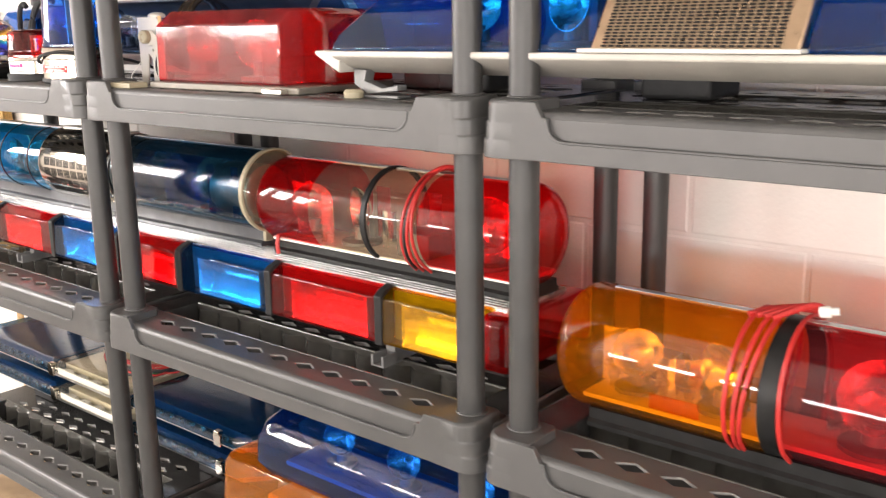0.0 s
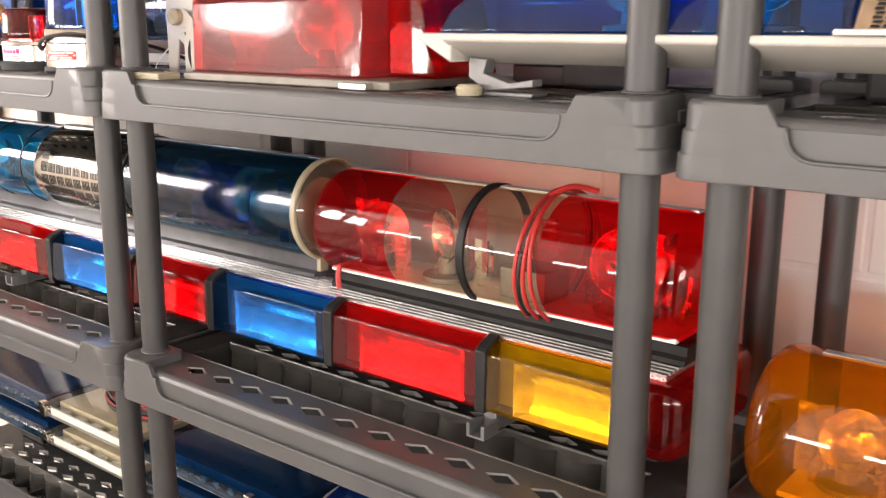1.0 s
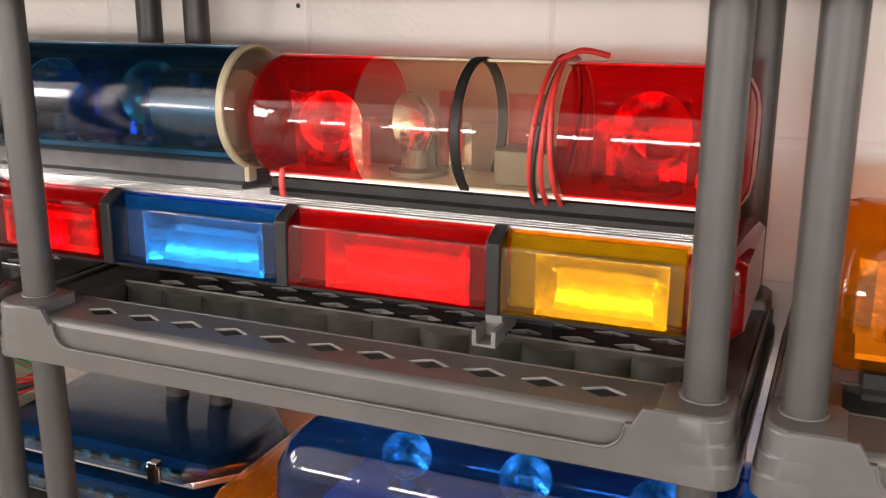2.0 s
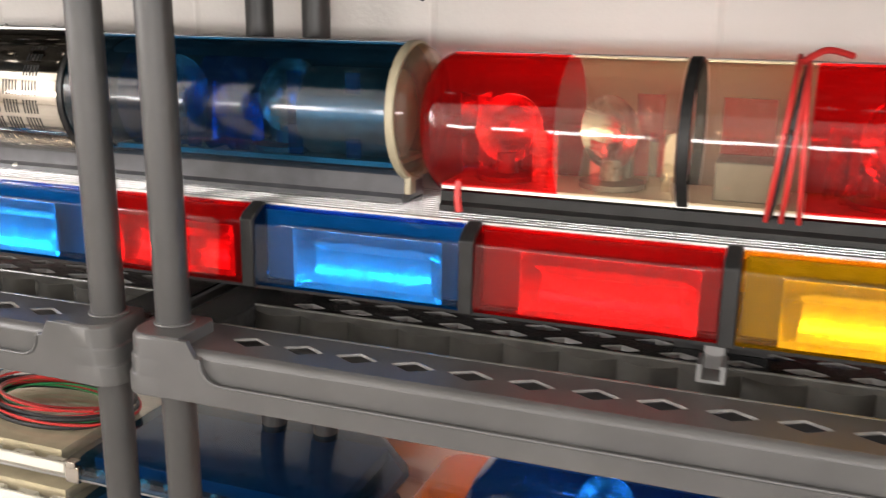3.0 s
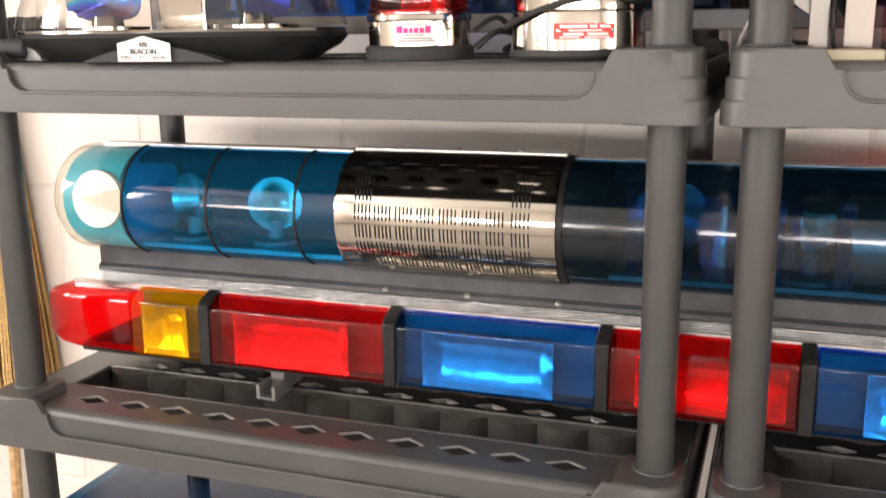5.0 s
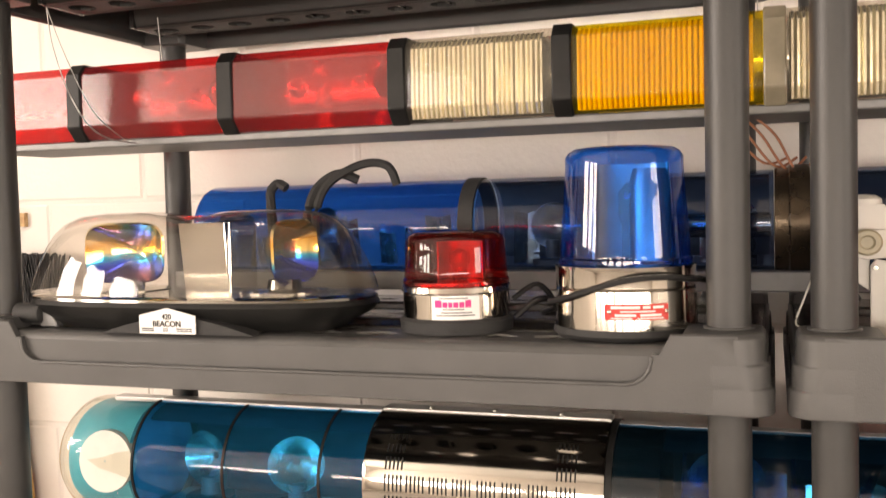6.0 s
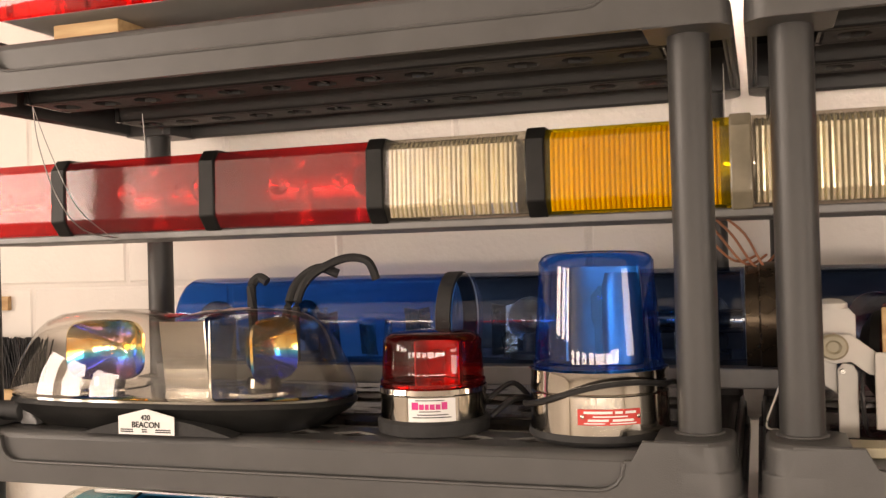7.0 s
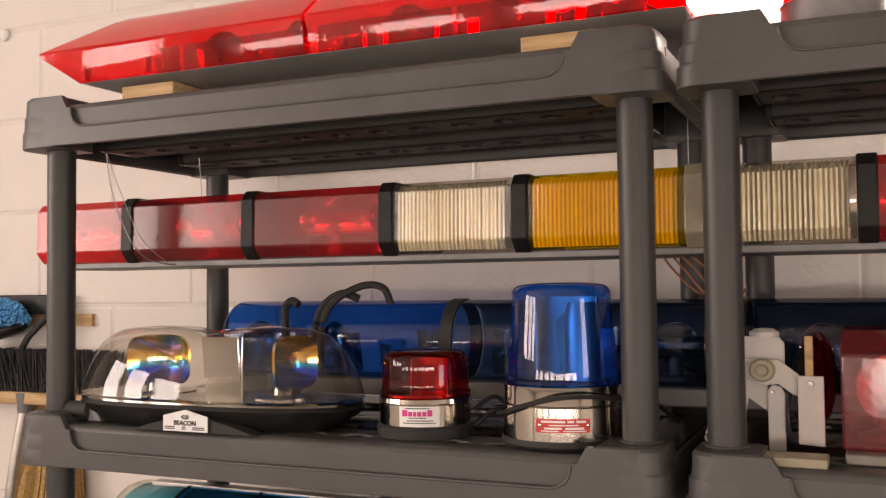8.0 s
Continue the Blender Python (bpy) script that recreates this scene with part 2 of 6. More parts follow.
BLUE_TEAL = lens_mat("teal_blue_lens", (0.05, 0.62, 0.95), 0.1, haze_color=(0.02, 0.35, 0.6))
BLUE_SMOKE = lens_mat("smoky_blue_lens", (0.09, 0.3, 0.45), 0.04, 0.13, haze_color=(0.04, 0.15, 0.22), face=0.065)
BLUE_GREY = lens_mat("greyed_blue_lens", (0.32, 0.42, 0.58), 0.04, haze_color=(0.05, 0.1, 0.25))
BLUE_DEEP = lens_mat("deep_blue_lens", (0.09, 0.36, 0.78), 0.05, haze_color=(0.012, 0.09, 0.5))
AMBER = lens_mat("amber_lens", (1.0, 0.52, 0.06), 0.13, haze_color=(1.0, 0.36, 0.008), face=0.06)
AMBER_RIB = lens_mat("ribbed_amber_lens", (1.0, 0.84, 0.1), 0.05, 0.06, ribs=0.2, rib_scale=900)
AMBER_SEG = lens_mat("yellow_amber_lens", (1.0, 0.7, 0.04), 0.05, haze_color=(1.0, 0.5, 0.01))
ORANGE = lens_mat("orange_lens", (1.0, 0.42, 0.04), 0.16)
CLEAR = lens_mat("clear_lens", (0.92, 0.9, 0.84), 0.03)
CLEAR_DOME = lens_mat("faintly_smoky_clear_lens", (0.91, 0.88, 0.84), 0.008, dust=0.015, face=0.06)
CLEAR_OLD = lens_mat("yellowed_clear_lens", (0.86, 0.76, 0.6), 0.06)
CLEAR_RIB = lens_mat("ribbed_clear_lens", (0.97, 0.92, 0.84), 0.04, 0.06, ribs=0.2, rib_scale=900, haze_color=(0.9, 0.86, 0.74))

# ---- mesh tools ----


def prism(bm, pts, a0, a1, axis="x"):
    """A closed outline swept along an axis; pts are the two other coordinates in x, y, z order."""
    def at(p, a):
        return {"x": (a, p[0], p[1]), "y": (p[0], a, p[1]), "z": (p[0], p[1], a)}[axis]
    v0 = [bm.verts.new(at(p, a0)) for p in pts]
    v1 = [bm.verts.new(at(p, a1)) for p in pts]
    n = len(pts)
    fs = [bm.faces.new(v0[::-1]), bm.faces.new(v1)]
    for i in range(n):
        fs.append(bm.faces.new((v0[i], v0[(i + 1) % n], v1[(i + 1) % n], v1[i])))
    return fs


def box(bm, x0, x1, y0, y1, z0, z1):
    return prism(bm, [(x0, y0), (x1, y0), (x1, y1), (x0, y1)], z0, z1, "z")


def rrect(x0, x1, y0, y1, r, n=4):
    pts = []
    for cx, cy, a in ((x1 - r, y1 - r, 0), (x0 + r, y1 - r, 90), (x0 + r, y0 + r, 180), (x1 - r, y0 + r, 270)):
        for k in range(n + 1):
            t = radians(a + 90 * k / n)
            pts.append((cx + r * math.cos(t), cy + r * math.sin(t)))
    return pts


def loft(bm, rings, closed=True, caps=True):
    """Faces between rings of equal length."""
    vs = [[bm.verts.new(p) for p in ring] for ring in rings]
    n = len(vs[0])
    for a, b in zip(vs, vs[1:]):
        for i in range(n if closed else n - 1):
            j = (i + 1) % n
            bm.faces.new((a[i], a[j], b[j], b[i]))
    if caps:
        bm.faces.new(vs[0][::-1])
        bm.faces.new(vs[-1])
    return vs


def lathe(bm, prof, cx, cy, cz=0.0, seg=36, caps=True):
    """Revolves (radius, z) about an upright axis."""
    rings = [[(cx + r * math.cos(2 * math.pi * k / seg), cy + r * math.sin(2 * math.pi * k / seg), cz + z) for k in range(seg)]
             for r, z in prof]
    loft(bm, rings, caps=caps)


def lathe_x(bm, prof, cy, cz, seg=40, a0=0.0, a1=360.0, caps=True):
    """Revolves (x, radius) about an axis along x."""
    full = a1 - a0 >= 359.9
    cnt = seg if full else seg + 1
    rings = []
    for x, r in prof:
        rings.append([(x, cy + r * math.cos(radians(a0 + (a1 - a0) * k / seg)), cz + r * math.sin(radians(a0 + (a1 - a0) * k / seg)))
                      for k in range(cnt)])
    loft(bm, rings, closed=full, caps=caps)


def lathe_dir(bm, prof, centre, way, seg=28, caps=False):
    """Revolves (radius, height) about an axis through centre along way."""
    q = Vector(way).to_track_quat("Z", "Y").to_matrix()
    rings = []
    for r, h in prof:
        rings.append([Vector(centre) + q @ Vector((r * math.cos(2 * math.pi * k / seg), r * math.sin(2 * math.pi * k / seg), h))
                      for k in range(seg)])
    loft(bm, rings, caps=caps)


def smooth_line(pts, n=6, closed=False):
    out = []
    P = [Vector(p) for p in pts]
    cnt = len(P)
    for i in range(cnt if closed else cnt - 1):
        if closed:
            a, b, c, d = P[i - 1], P[i], P[(i + 1) % cnt], P[(i + 2) % cnt]
        else:
            a, b, c, d = P[max(i - 1, 0)], P[i], P[i + 1], P[min(i + 2, cnt - 1)]
        for k in range(n):
            t = k / n
            out.append(0.5 * ((2 * b) + (c - a) * t + (2 * a - 5 * b + 4 * c - d) * t * t + (3 * b - a - 3 * c + d) * t ** 3))
    if not closed:
        out.append(P[-1])
    return out


def cable(bm, pts, r, seg=7, n=6, closed=False):
    line = smooth_line(pts, n, closed)
    rings = []
    up = Vector((0.13, 0.21, 0.97)).normalized()
    for i, p in enumerate(line):
        if closed:
            d = line[(i + 1) % len(line)] - line[i - 1]
        else:
            d = line[min(i + 1, len(line) - 1)] - line[max(i - 1, 0)]
        d.normalize()
        s = d.cross(up)
        if s.length < 1e-4:
            s = d.cross(Vector((1, 0, 0)))
        s.normalize()
        u = s.cross(d)
        rings.append([p + r * (s * math.cos(2 * math.pi * k / seg) + u * math.sin(2 * math.pi * k / seg)) for k in range(seg)])
    if closed:
        rings.append(rings[0])
    loft(bm, rings, caps=not closed)


def thing(name, at, label, category, group="", kind=""):
    ob = new(name)
    ob.empty_display_size = 0.05
    ob.location = at
    return tagged(ob, label, category, group, kind)


def part(name, bm, material, parent, label="", bevel=0.0, sharp=35):
    """Links a bmesh drawn in world metres as one mesh under a thing or one of its parts."""
    top = parent
    while top.parent:
        top = top.parent
    bmesh.ops.recalc_face_normals(bm, faces=bm.faces)
    bmesh.ops.translate(bm, verts=bm.verts, vec=-top.location)
    me = bpy.data.meshes.new(name)
    bm.to_mesh(me)
    bm.free()
    me.materials.append(material)
    me.shade_smooth()
    me.set_sharp_from_angle(angle=radians(sharp))
    ob = new(name, me)
    ob.parent = parent
    if bevel:
        md = ob.modifiers.new("worn_edge", "BEVEL")
        md.width, md.segments, md.limit_method, md.angle_limit = bevel, 2, "ANGLE", radians(40)
        md.harden_normals = False
    return tagged(ob, label) if label else ob


def boxes(*rows):
    bm = bmesh.new()
    for r in rows:
        box(bm, *r)
    return bm


def words(text, size, m, material, parent, name="lettering", depth=0.0003):
    """Flat lettering in the built-in font, at the pose m, under parent."""
    cu = bpy.data.curves.new(name, "FONT")
    cu.body, cu.size, cu.align_x, cu.extrude = text, size, "CENTER", depth
    cu.offset = size * 0.012
    tmp = bpy.data.objects.new(name, cu)
    scene.collection.objects.link(tmp)
    me = bpy.data.meshes.new_from_object(tmp.evaluated_get(bpy.context.evaluated_depsgraph_get()))
    bpy.data.objects.remove(tmp)
    top = parent
    while top.parent:
        top = top.parent
    me.transform(Matrix.Translation(-top.location) @ m)
    me.materials.clear()
    me.materials.append(material)
    ob = new(name, me)
    ob.parent = parent
    return ob


# ---- large structure ----



def plain(name, bm, material, label, category):
    bmesh.ops.recalc_face_normals(bm, faces=bm.faces)
    me = bpy.data.meshes.new(name)
    bm.to_mesh(me)
    bm.free()
    me.materials.append(material)
    return tagged(new(name, me), label, category, kind="structure")


plain("floor", boxes((ROOM_X0 - 0.3, ROOM_X1 + 0.3, ROOM_Y0 - 0.3, WALL_Y + 0.3, FLOOR_Z - 0.15, FLOOR_Z)), CONCRETE,
      "worn grey concrete floor of the storeroom", "floor")
plain("ceiling", boxes((ROOM_X0 - 0.3, ROOM_X1 + 0.3, ROOM_Y0 - 0.3, WALL_Y + 0.3, CEIL_Z, CEIL_Z + 0.15)), CEILING,
      "plain off-white painted ceiling", "ceiling")
plain("ground", boxes((-60, 60, -60, 60, FLOOR_Z - 0.3, FLOOR_Z - 0.16)), CONCRETE, "pale concrete yard outside the windows", "ground")
wall_north = plain("wall_north", boxes((ROOM_X0 - 0.2, ROOM_X1 + 0.2, WALL_Y - 0.0012, WALL_Y + 0.2, FLOOR_Z, CEIL_Z)), MORTAR,
                   "white painted concrete block wall behind the shelving", "wall")
plain("wall_east", boxes((ROOM_X1, ROOM_X1 + 0.2, ROOM_Y0, EW_Y0, FLOOR_Z, CEIL_Z), (ROOM_X1, ROOM_X1 + 0.2, EW_Y1, WALL_Y, FLOOR_Z, CEIL_Z),
                         (ROOM_X1, ROOM_X1 + 0.2, EW_Y0, EW_Y1, FLOOR_Z, EW_Z0), (ROOM_X1, ROOM_X1 + 0.2, EW_Y0, EW_Y1, EW_Z1, CEIL_Z)), PAINT,
      "white painted side wall with a window opening added for light", "wall")
bmw = boxes((ROOM_X0 - 0.2, ROOM_X0, ROOM_Y0, LW_Y0, FLOOR_Z, CEIL_Z), (ROOM_X0 - 0.2, ROOM_X0, LW_Y1, WALL_Y, FLOOR_Z, CEIL_Z),
            (ROOM_X0 - 0.2, ROOM_X0, LW_Y0, LW_Y1, FLOOR_Z, LW_Z0), (ROOM_X0 - 0.2, ROOM_X0, LW_Y0, LW_Y1, LW_Z1, CEIL_Z))
for (a0, a1), (b0, b1) in zip(LW_PANES, LW_PANES[1:]):
    box(bmw, ROOM_X0 - 0.2, ROOM_X0, a1, b0, LW_Z0, LW_Z1)
plain("wall_west", bmw, PAINT, "white painted side wall with three window openings", "wall")
rows = [(ROOM_X0 - 0.2, ROOM_X1 + 0.2, ROOM_Y0 - 0.2, ROOM_Y0, FLOOR_Z, RW_Z0), (ROOM_X0 - 0.2, ROOM_X1 + 0.2, ROOM_Y0 - 0.2, ROOM_Y0, RW_Z1, CEIL_Z)]
edges = [ROOM_X0 - 0.2] + [e for w in REAR_WINDOWS for e in w] + [ROOM_X1 + 0.2]
rows += [(a, b, ROOM_Y0 - 0.2, ROOM_Y0, RW_Z0, RW_Z1) for a, b in zip(edges[::2], edges[1::2])]
plain("wall_south", boxes(*rows), PAINT, "white painted wall with a row of window openings", "wall")

# ---- shelving ----
UNIT, PITCH, HGT = 0.915, 0.925, 0.4425
L = [1.302 + HGT * (k - 3) for k in range(5)]          # undersides of the five shelves
DECK = 0.058                                          # top of a deck above the underside
FRONT, BACK = -0.035, 0.422


def strip(bm, x0, x1, y0, y1, z, holes, hx, hy, thick=0.004):
    """A flat strip at height z with a row of diamond holes at (x, y), each in its own cell."""
    xs = sorted(holes)
    cells = [x0] + [(a[0] + b[0]) / 2 for a, b in zip(xs, xs[1:])] + [x1]
    for (hx0, hy0), a, b in zip(xs, cells, cells[1:]):
        for zz in (z, z - thick):
            o = [bm.verts.new(p) for p in ((a, y0, zz), (hx0, y0, zz), (b, y0, zz), (b, hy0, zz), (b, y1, zz), (hx0, y1, zz), (a, y1, zz), (a, hy0, zz))]
            d = [bm.verts.new(p) for p in ((hx0, hy0 - hy, zz), (hx0 + hx, hy0, zz), (hx0, hy0 + hy, zz), (hx0 - hx, hy0, zz))]
            bm.faces.new((o[0], o[1], d[0], d[3], o[7]))
            bm.faces.new((o[1], o[2], o[3], d[1], d[0]))
            bm.faces.new((o[3], o[4], o[5], d[2], d[1]))
            bm.faces.new((o[5], o[6], o[7], d[3], d[2]))
            if zz == z:
                keep = d
        for i in range(4):
            bm.faces.new((keep[i], keep[(i + 1) % 4], d[(i + 1) % 4], d[i]))


def trough_floor(bm, x0, x1, y0, y1, z, n):
    """The underside of a trough: a strip with round holes that have a raised rim."""
    w = (x1 - x0) / n
    yc, r = (y0 + y1) / 2, min(w, y1 - y0) * 0.3
    for i in range(n):
        a, b = x0 + i * w, x0 + (i + 1) * w
        xc = (a + b) / 2
        outer = [(b, yc), (b, y1), (xc, y1), (a, y1), (a, yc), (a, y0), (xc, y0), (b, y0)]
        inner = [(xc + r * math.cos(k * math.pi / 4), yc + r * math.sin(k * math.pi / 4)) for k in range(8)]
        o = [bm.verts.new((*p, z)) for p in outer]
        c = [bm.verts.new((*p, z)) for p in inner]
        d = [bm.verts.new((*p, z + 0.008)) for p in inner]
        for k in range(8):
            j = (k + 1) % 8
            bm.faces.new((o[k], o[j], c[j], c[k]))
            bm.faces.new((c[k], c[j], d[j], d[k]))


def make_shelf(unit, z0):
    bm = bmesh.new()
    zt = z0 + DECK
    # front, back and side rims: an outer skin set back behind the proud edge band
    box(bm, 0.05, UNIT - 0.05, FRONT + 0.006, FRONT + 0.011, z0 + 0.001, zt - 0.0075)
    # proud band: a low lip that rises in a round corner to each collar
    arc = [(0.105 + 0.024 - 0.024 * math.cos(radians(a)), z0 + 0.024 + 0.022 - 0.022 * math.sin(radians(a))) for a in (0, 22, 45, 68, 90)]
    arc2 = [(UNIT - x, z) for x, z in arc]
    out = [(0.03, z0), (UNIT - 0.03, z0), (UNIT - 0.03, zt + 0.012), (UNIT - 0.088, zt + 0.012), (UNIT - 0.098, zt - 0.006), (UNIT - 0.105, zt - 0.006)]
    out += arc2 + arc[::-1] + [(0.105, zt - 0.006), (0.098, zt - 0.006), (0.088, zt + 0.012), (0.03, zt + 0.012)]
    prism(bm, out, FRONT, FRONT + 0.008, "y")
    # bead that follows the edge of the sunk panel
    bead = [(0.1045, zt - 0.008)] + arc + arc2[::-1] + [(UNIT - 0.1045, zt - 0.008)]
    cable(bm, [(x, FRONT + 0.0004, z) for x, z in bead], 0.0021, 6, 1)
    # lip along the deck edge
    prism(bm, [(FRONT + 0.0062, zt - 0.009), (FRONT + 0.0075, zt - 0.004), (FRONT + 0.011, zt - 0.001), (FRONT + 0.017, zt + 0.0006), (FRONT + 0.017, zt - 0.009)], 0.075, UNIT - 0.075, "x")
    shelf = part("shelf", bm, GREY, unit, "grey resin shelf with a panelled front edge", bevel=0.0025)
    bm = bmesh.new()
    box(bm, 0.05, UNIT - 0.05, BACK - 0.011, BACK - 0.006, z0 + 0.001, zt - 0.0075)
    prism(bm, out, BACK - 0.008, BACK, "y")
    part("back_rim", bm, GREY, shelf, bevel=0.0025)
    side = [(0.0, z0), (BACK - 0.04, z0), (BACK - 0.04, z0 + 0.02), (0.0, z0 + 0.02)]
    for x0, s_ in ((0.0, 1), (UNIT, -1)):
        bm = bmesh.new()
        box(bm, min(x0 + s_ * 0.006, x0 + s_ * 0.011), max(x0 + s_ * 0.006, x0 + s_ * 0.011), 0.02, BACK - 0.05, z0 + 0.001, zt - 0.001)
        prism(bm, side, min(x0, x0 + s_ * 0.007), max(x0, x0 + s_ * 0.007), "x")
        part("side_rim", bm, GREY, shelf, bevel=0.0025)
    # deck with diamond holes and ribbed troughs
    bm = bmesh.new()
    xs = [0.1375 + 0.064 * k for k in range(11)]
    strip(bm, 0.012, UNIT - 0.012, FRONT + 0.016, 0.058, zt, [(x, 0.018) for x in xs], 0.023, 0.0125, 0.004)
    bmesh.ops.remove_doubles(bm, verts=bm.verts, dist=1e-5)
    part("front_ledge", bm, GREY, shelf, "flat front ledge with diamond holes", bevel=0.002)
    bm = bmesh.new()
    strip(bm, 0.012, UNIT - 0.012, 0.138, 0.168, zt, [(x, 0.153) for x in xs], 0.021, 0.0095, 0.007)
    strip(bm, 0.012, UNIT - 0.012, 0.168, 0.235, zt, [(x + 0.032, 0.186) for x in xs], 0.021, 0.0095, 0.007)
    bmesh.ops.remove_doubles(bm, verts=bm.verts, dist=1e-5)
    part("middle_strip", bm, SHADED_RESIN, shelf, "resin middle strip with two rows of diamond holes, darkened for its shade", bevel=0.002)
    # sloping rear edges of the holes, front ledge too, pale as painted highlights
    bm = bmesh.new()
    for rows_, hx, hy in (([(x, 0.153) for x in xs] + [(x + 0.032, 0.186) for x in xs], 0.021, 0.0095), ([(x, 0.018) for x in xs], 0.023, 0.0125)):
        for hx0, hy0 in rows_:
            d = [(hx0 - hx, hy0), (hx0, hy0 + hy), (hx0 + hx, hy0)]
            loft(bm, [[(x, y + 0.0003, zt + 0.0004) for x, y in d], [(x, y - 0.0005, zt - 0.0004) for x, y in d],
                      [(hx0 + (x - hx0) * 0.9, y - 0.002, zt - (0.005 if hy < 0.01 else 0.0014)) for x, y in d]], closed=False, caps=False)
    tagged(part("hole_edge", bm, HOLE_GLINT, shelf, "painted highlights on the rear edges of the diamond holes"), kind="stuff")
    bm = bmesh.new()
    strip(bm, 0.012, UNIT - 0.012, 0.313, BACK - 0.011, zt, [(x, 0.355) for x in xs], 0.02, 0.01)
    bt, bf, br = bmesh.new(), bmesh.new(), bmesh.new()
    troughs = ((0.058, 0.138), (0.235, 0.313))
    for y0, y1 in troughs:
        for y, s in ((y0, 1), (y1, -1)):
            # scalloped wall of the trough
            rings = []
            for z, inset in ((zt - 0.0005, 0.0), (zt - 0.006, 0.003), (z0 + 0.012, 0.006), (z0 + 0.004, 0.011)):
                rings.append([(0.07 + (UNIT - 0.14) * k / 96, y + s * (inset + 0.013 * abs(math.sin(math.pi * k * 12 / 96)) * (1 if inset else 0)), z) for k in range(97)])
            loft(bt, rings, closed=False, caps=False)
            lathe_x(bt, [(0.07, 0.0022), (UNIT - 0.07, 0.0022)], y, zt - 0.001, 8)
        for x in (0.07, UNIT - 0.07):
            box(bm, x - 0.003, x + 0.003, y0, y1, z0 + 0.004, zt - 0.001)
        for k in range(13):
            x = 0.07 + (UNIT - 0.14) * k / 12
            box(br, x - 0.0015, x + 0.0015, y0 + 0.010, y1 - 0.010, z0 + 0.006, z0 + 0.022)
        trough_floor(bf, 0.07, UNIT - 0.07, y0 + 0.004, y1 - 0.004, z0 + 0.004, 13)
        for x0, x1 in ((0.012, 0.07), (UNIT - 0.07, UNIT - 0.012)):
            box(bm, x0, x1, y0, y1, zt - 0.004, zt)
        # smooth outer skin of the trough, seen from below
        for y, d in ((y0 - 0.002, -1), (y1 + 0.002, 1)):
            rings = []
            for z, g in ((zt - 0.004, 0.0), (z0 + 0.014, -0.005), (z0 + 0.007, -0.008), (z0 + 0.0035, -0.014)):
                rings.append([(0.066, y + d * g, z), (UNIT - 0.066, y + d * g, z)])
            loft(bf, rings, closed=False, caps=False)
    bmesh.ops.remove_doubles(bm, verts=bm.verts, dist=1e-5)
    tagged(part("trough_wall", bt, TROUGH, shelf, "scalloped walls of the two troughs", sharp=30), kind="stuff")
    bmesh.ops.remove_doubles(bf, verts=bf.verts, dist=1e-5)
    tagged(part("trough_rib", br, SHADED_RESIN, shelf, "low cross ribs in the troughs"), kind="stuff")
    tagged(part("trough_floor", bf, UNDER_SHADE, shelf, "undersides of the troughs with round holes, coloured dark for shade", sharp=30), kind="stuff")
    part("deck", bm, SHADED_RESIN, shelf, "resin deck with rows of diamond holes, darkened for its shade", sharp=30)
    for px, sx in ((0.0, 1), (UNIT, -1)):
        for py, sy in ((FRONT - 0.001, 1), (BACK + 0.001, -1)):
            bm = bmesh.new()
            rings = []
            for z, g in ((z0 - 0.001, 0.0), (z0 + 0.022, 0.0005), (z0 + 0.0235, 0.0035), (z0 + 0.043, 0.004), (z0 + 0.0445, 0.007), (zt + 0.009, 0.008), (zt + 0.013, 0.011)):
                top = 0.003 if z > zt + 0.01 else 0.0
                outline = []
                for k in range(6):
                    t = radians(90 * k / 5)
                    outline.append((g + 0.026 - 0.026 * math.sin(t), top + 0.026 - 0.026 * math.cos(t)))
                outline += [(g, 0.072), (0.004 + g, 0.078), (0.07, 0.078), (0.078, 0.07), (0.078, top + 0.002)]
                rings.append([(px + sx * u, py + sy * v, z) for u, v in outline])
            loft(bm, rings)
            lathe(bm, [(0.0232, 0), (0.0232, 0.002), (0.0205, 0.003)], px + sx * 0.04, py + sy * 0.05, zt + 0.0128, 24)
            part("collar", bm, GREY, shelf, bevel=0.0015)
    return shelf


def make_unit():
    unit = thing("shelving_unit", (0, 0, FLOOR_Z), "grey resin five-tier shelving unit with round posts", "shelving", "shelving along the wall")
    for z0 in L:
        make_shelf(unit, z0)
    for a, b in zip(L, L[1:]):
        for x in (0.04, UNIT - 0.04):
            for y in (FRONT + 0.048, BACK - 0.048):
                bm = bmesh.new()
                lathe(bm, [(0.0198, 0), (0.0198, 0.02), (0.0195, (b - a) / 2 - 0.04), (0.0198, b - a - DECK - 0.02), (0.0198, b - a - DECK - 0.01)], x, y, a + DECK + 0.012, 24)
                part("post", bm, POST, unit)
    for x in (0.04, UNIT - 0.04):
        for y in (FRONT + 0.048, BACK - 0.048):
            bm = bmesh.new()
            lathe(bm, [(0.026, 0), (0.022, 0.012)], x, y, FLOOR_Z, 16)
            part("foot", bm, BLACK, unit)
    return unit


unit_a = make_unit()
for k in (1, 2):
    copy_thing(unit_a, pose(PITCH * k, 0, FLOOR_Z))

# ---- fittings shared by the lights ----


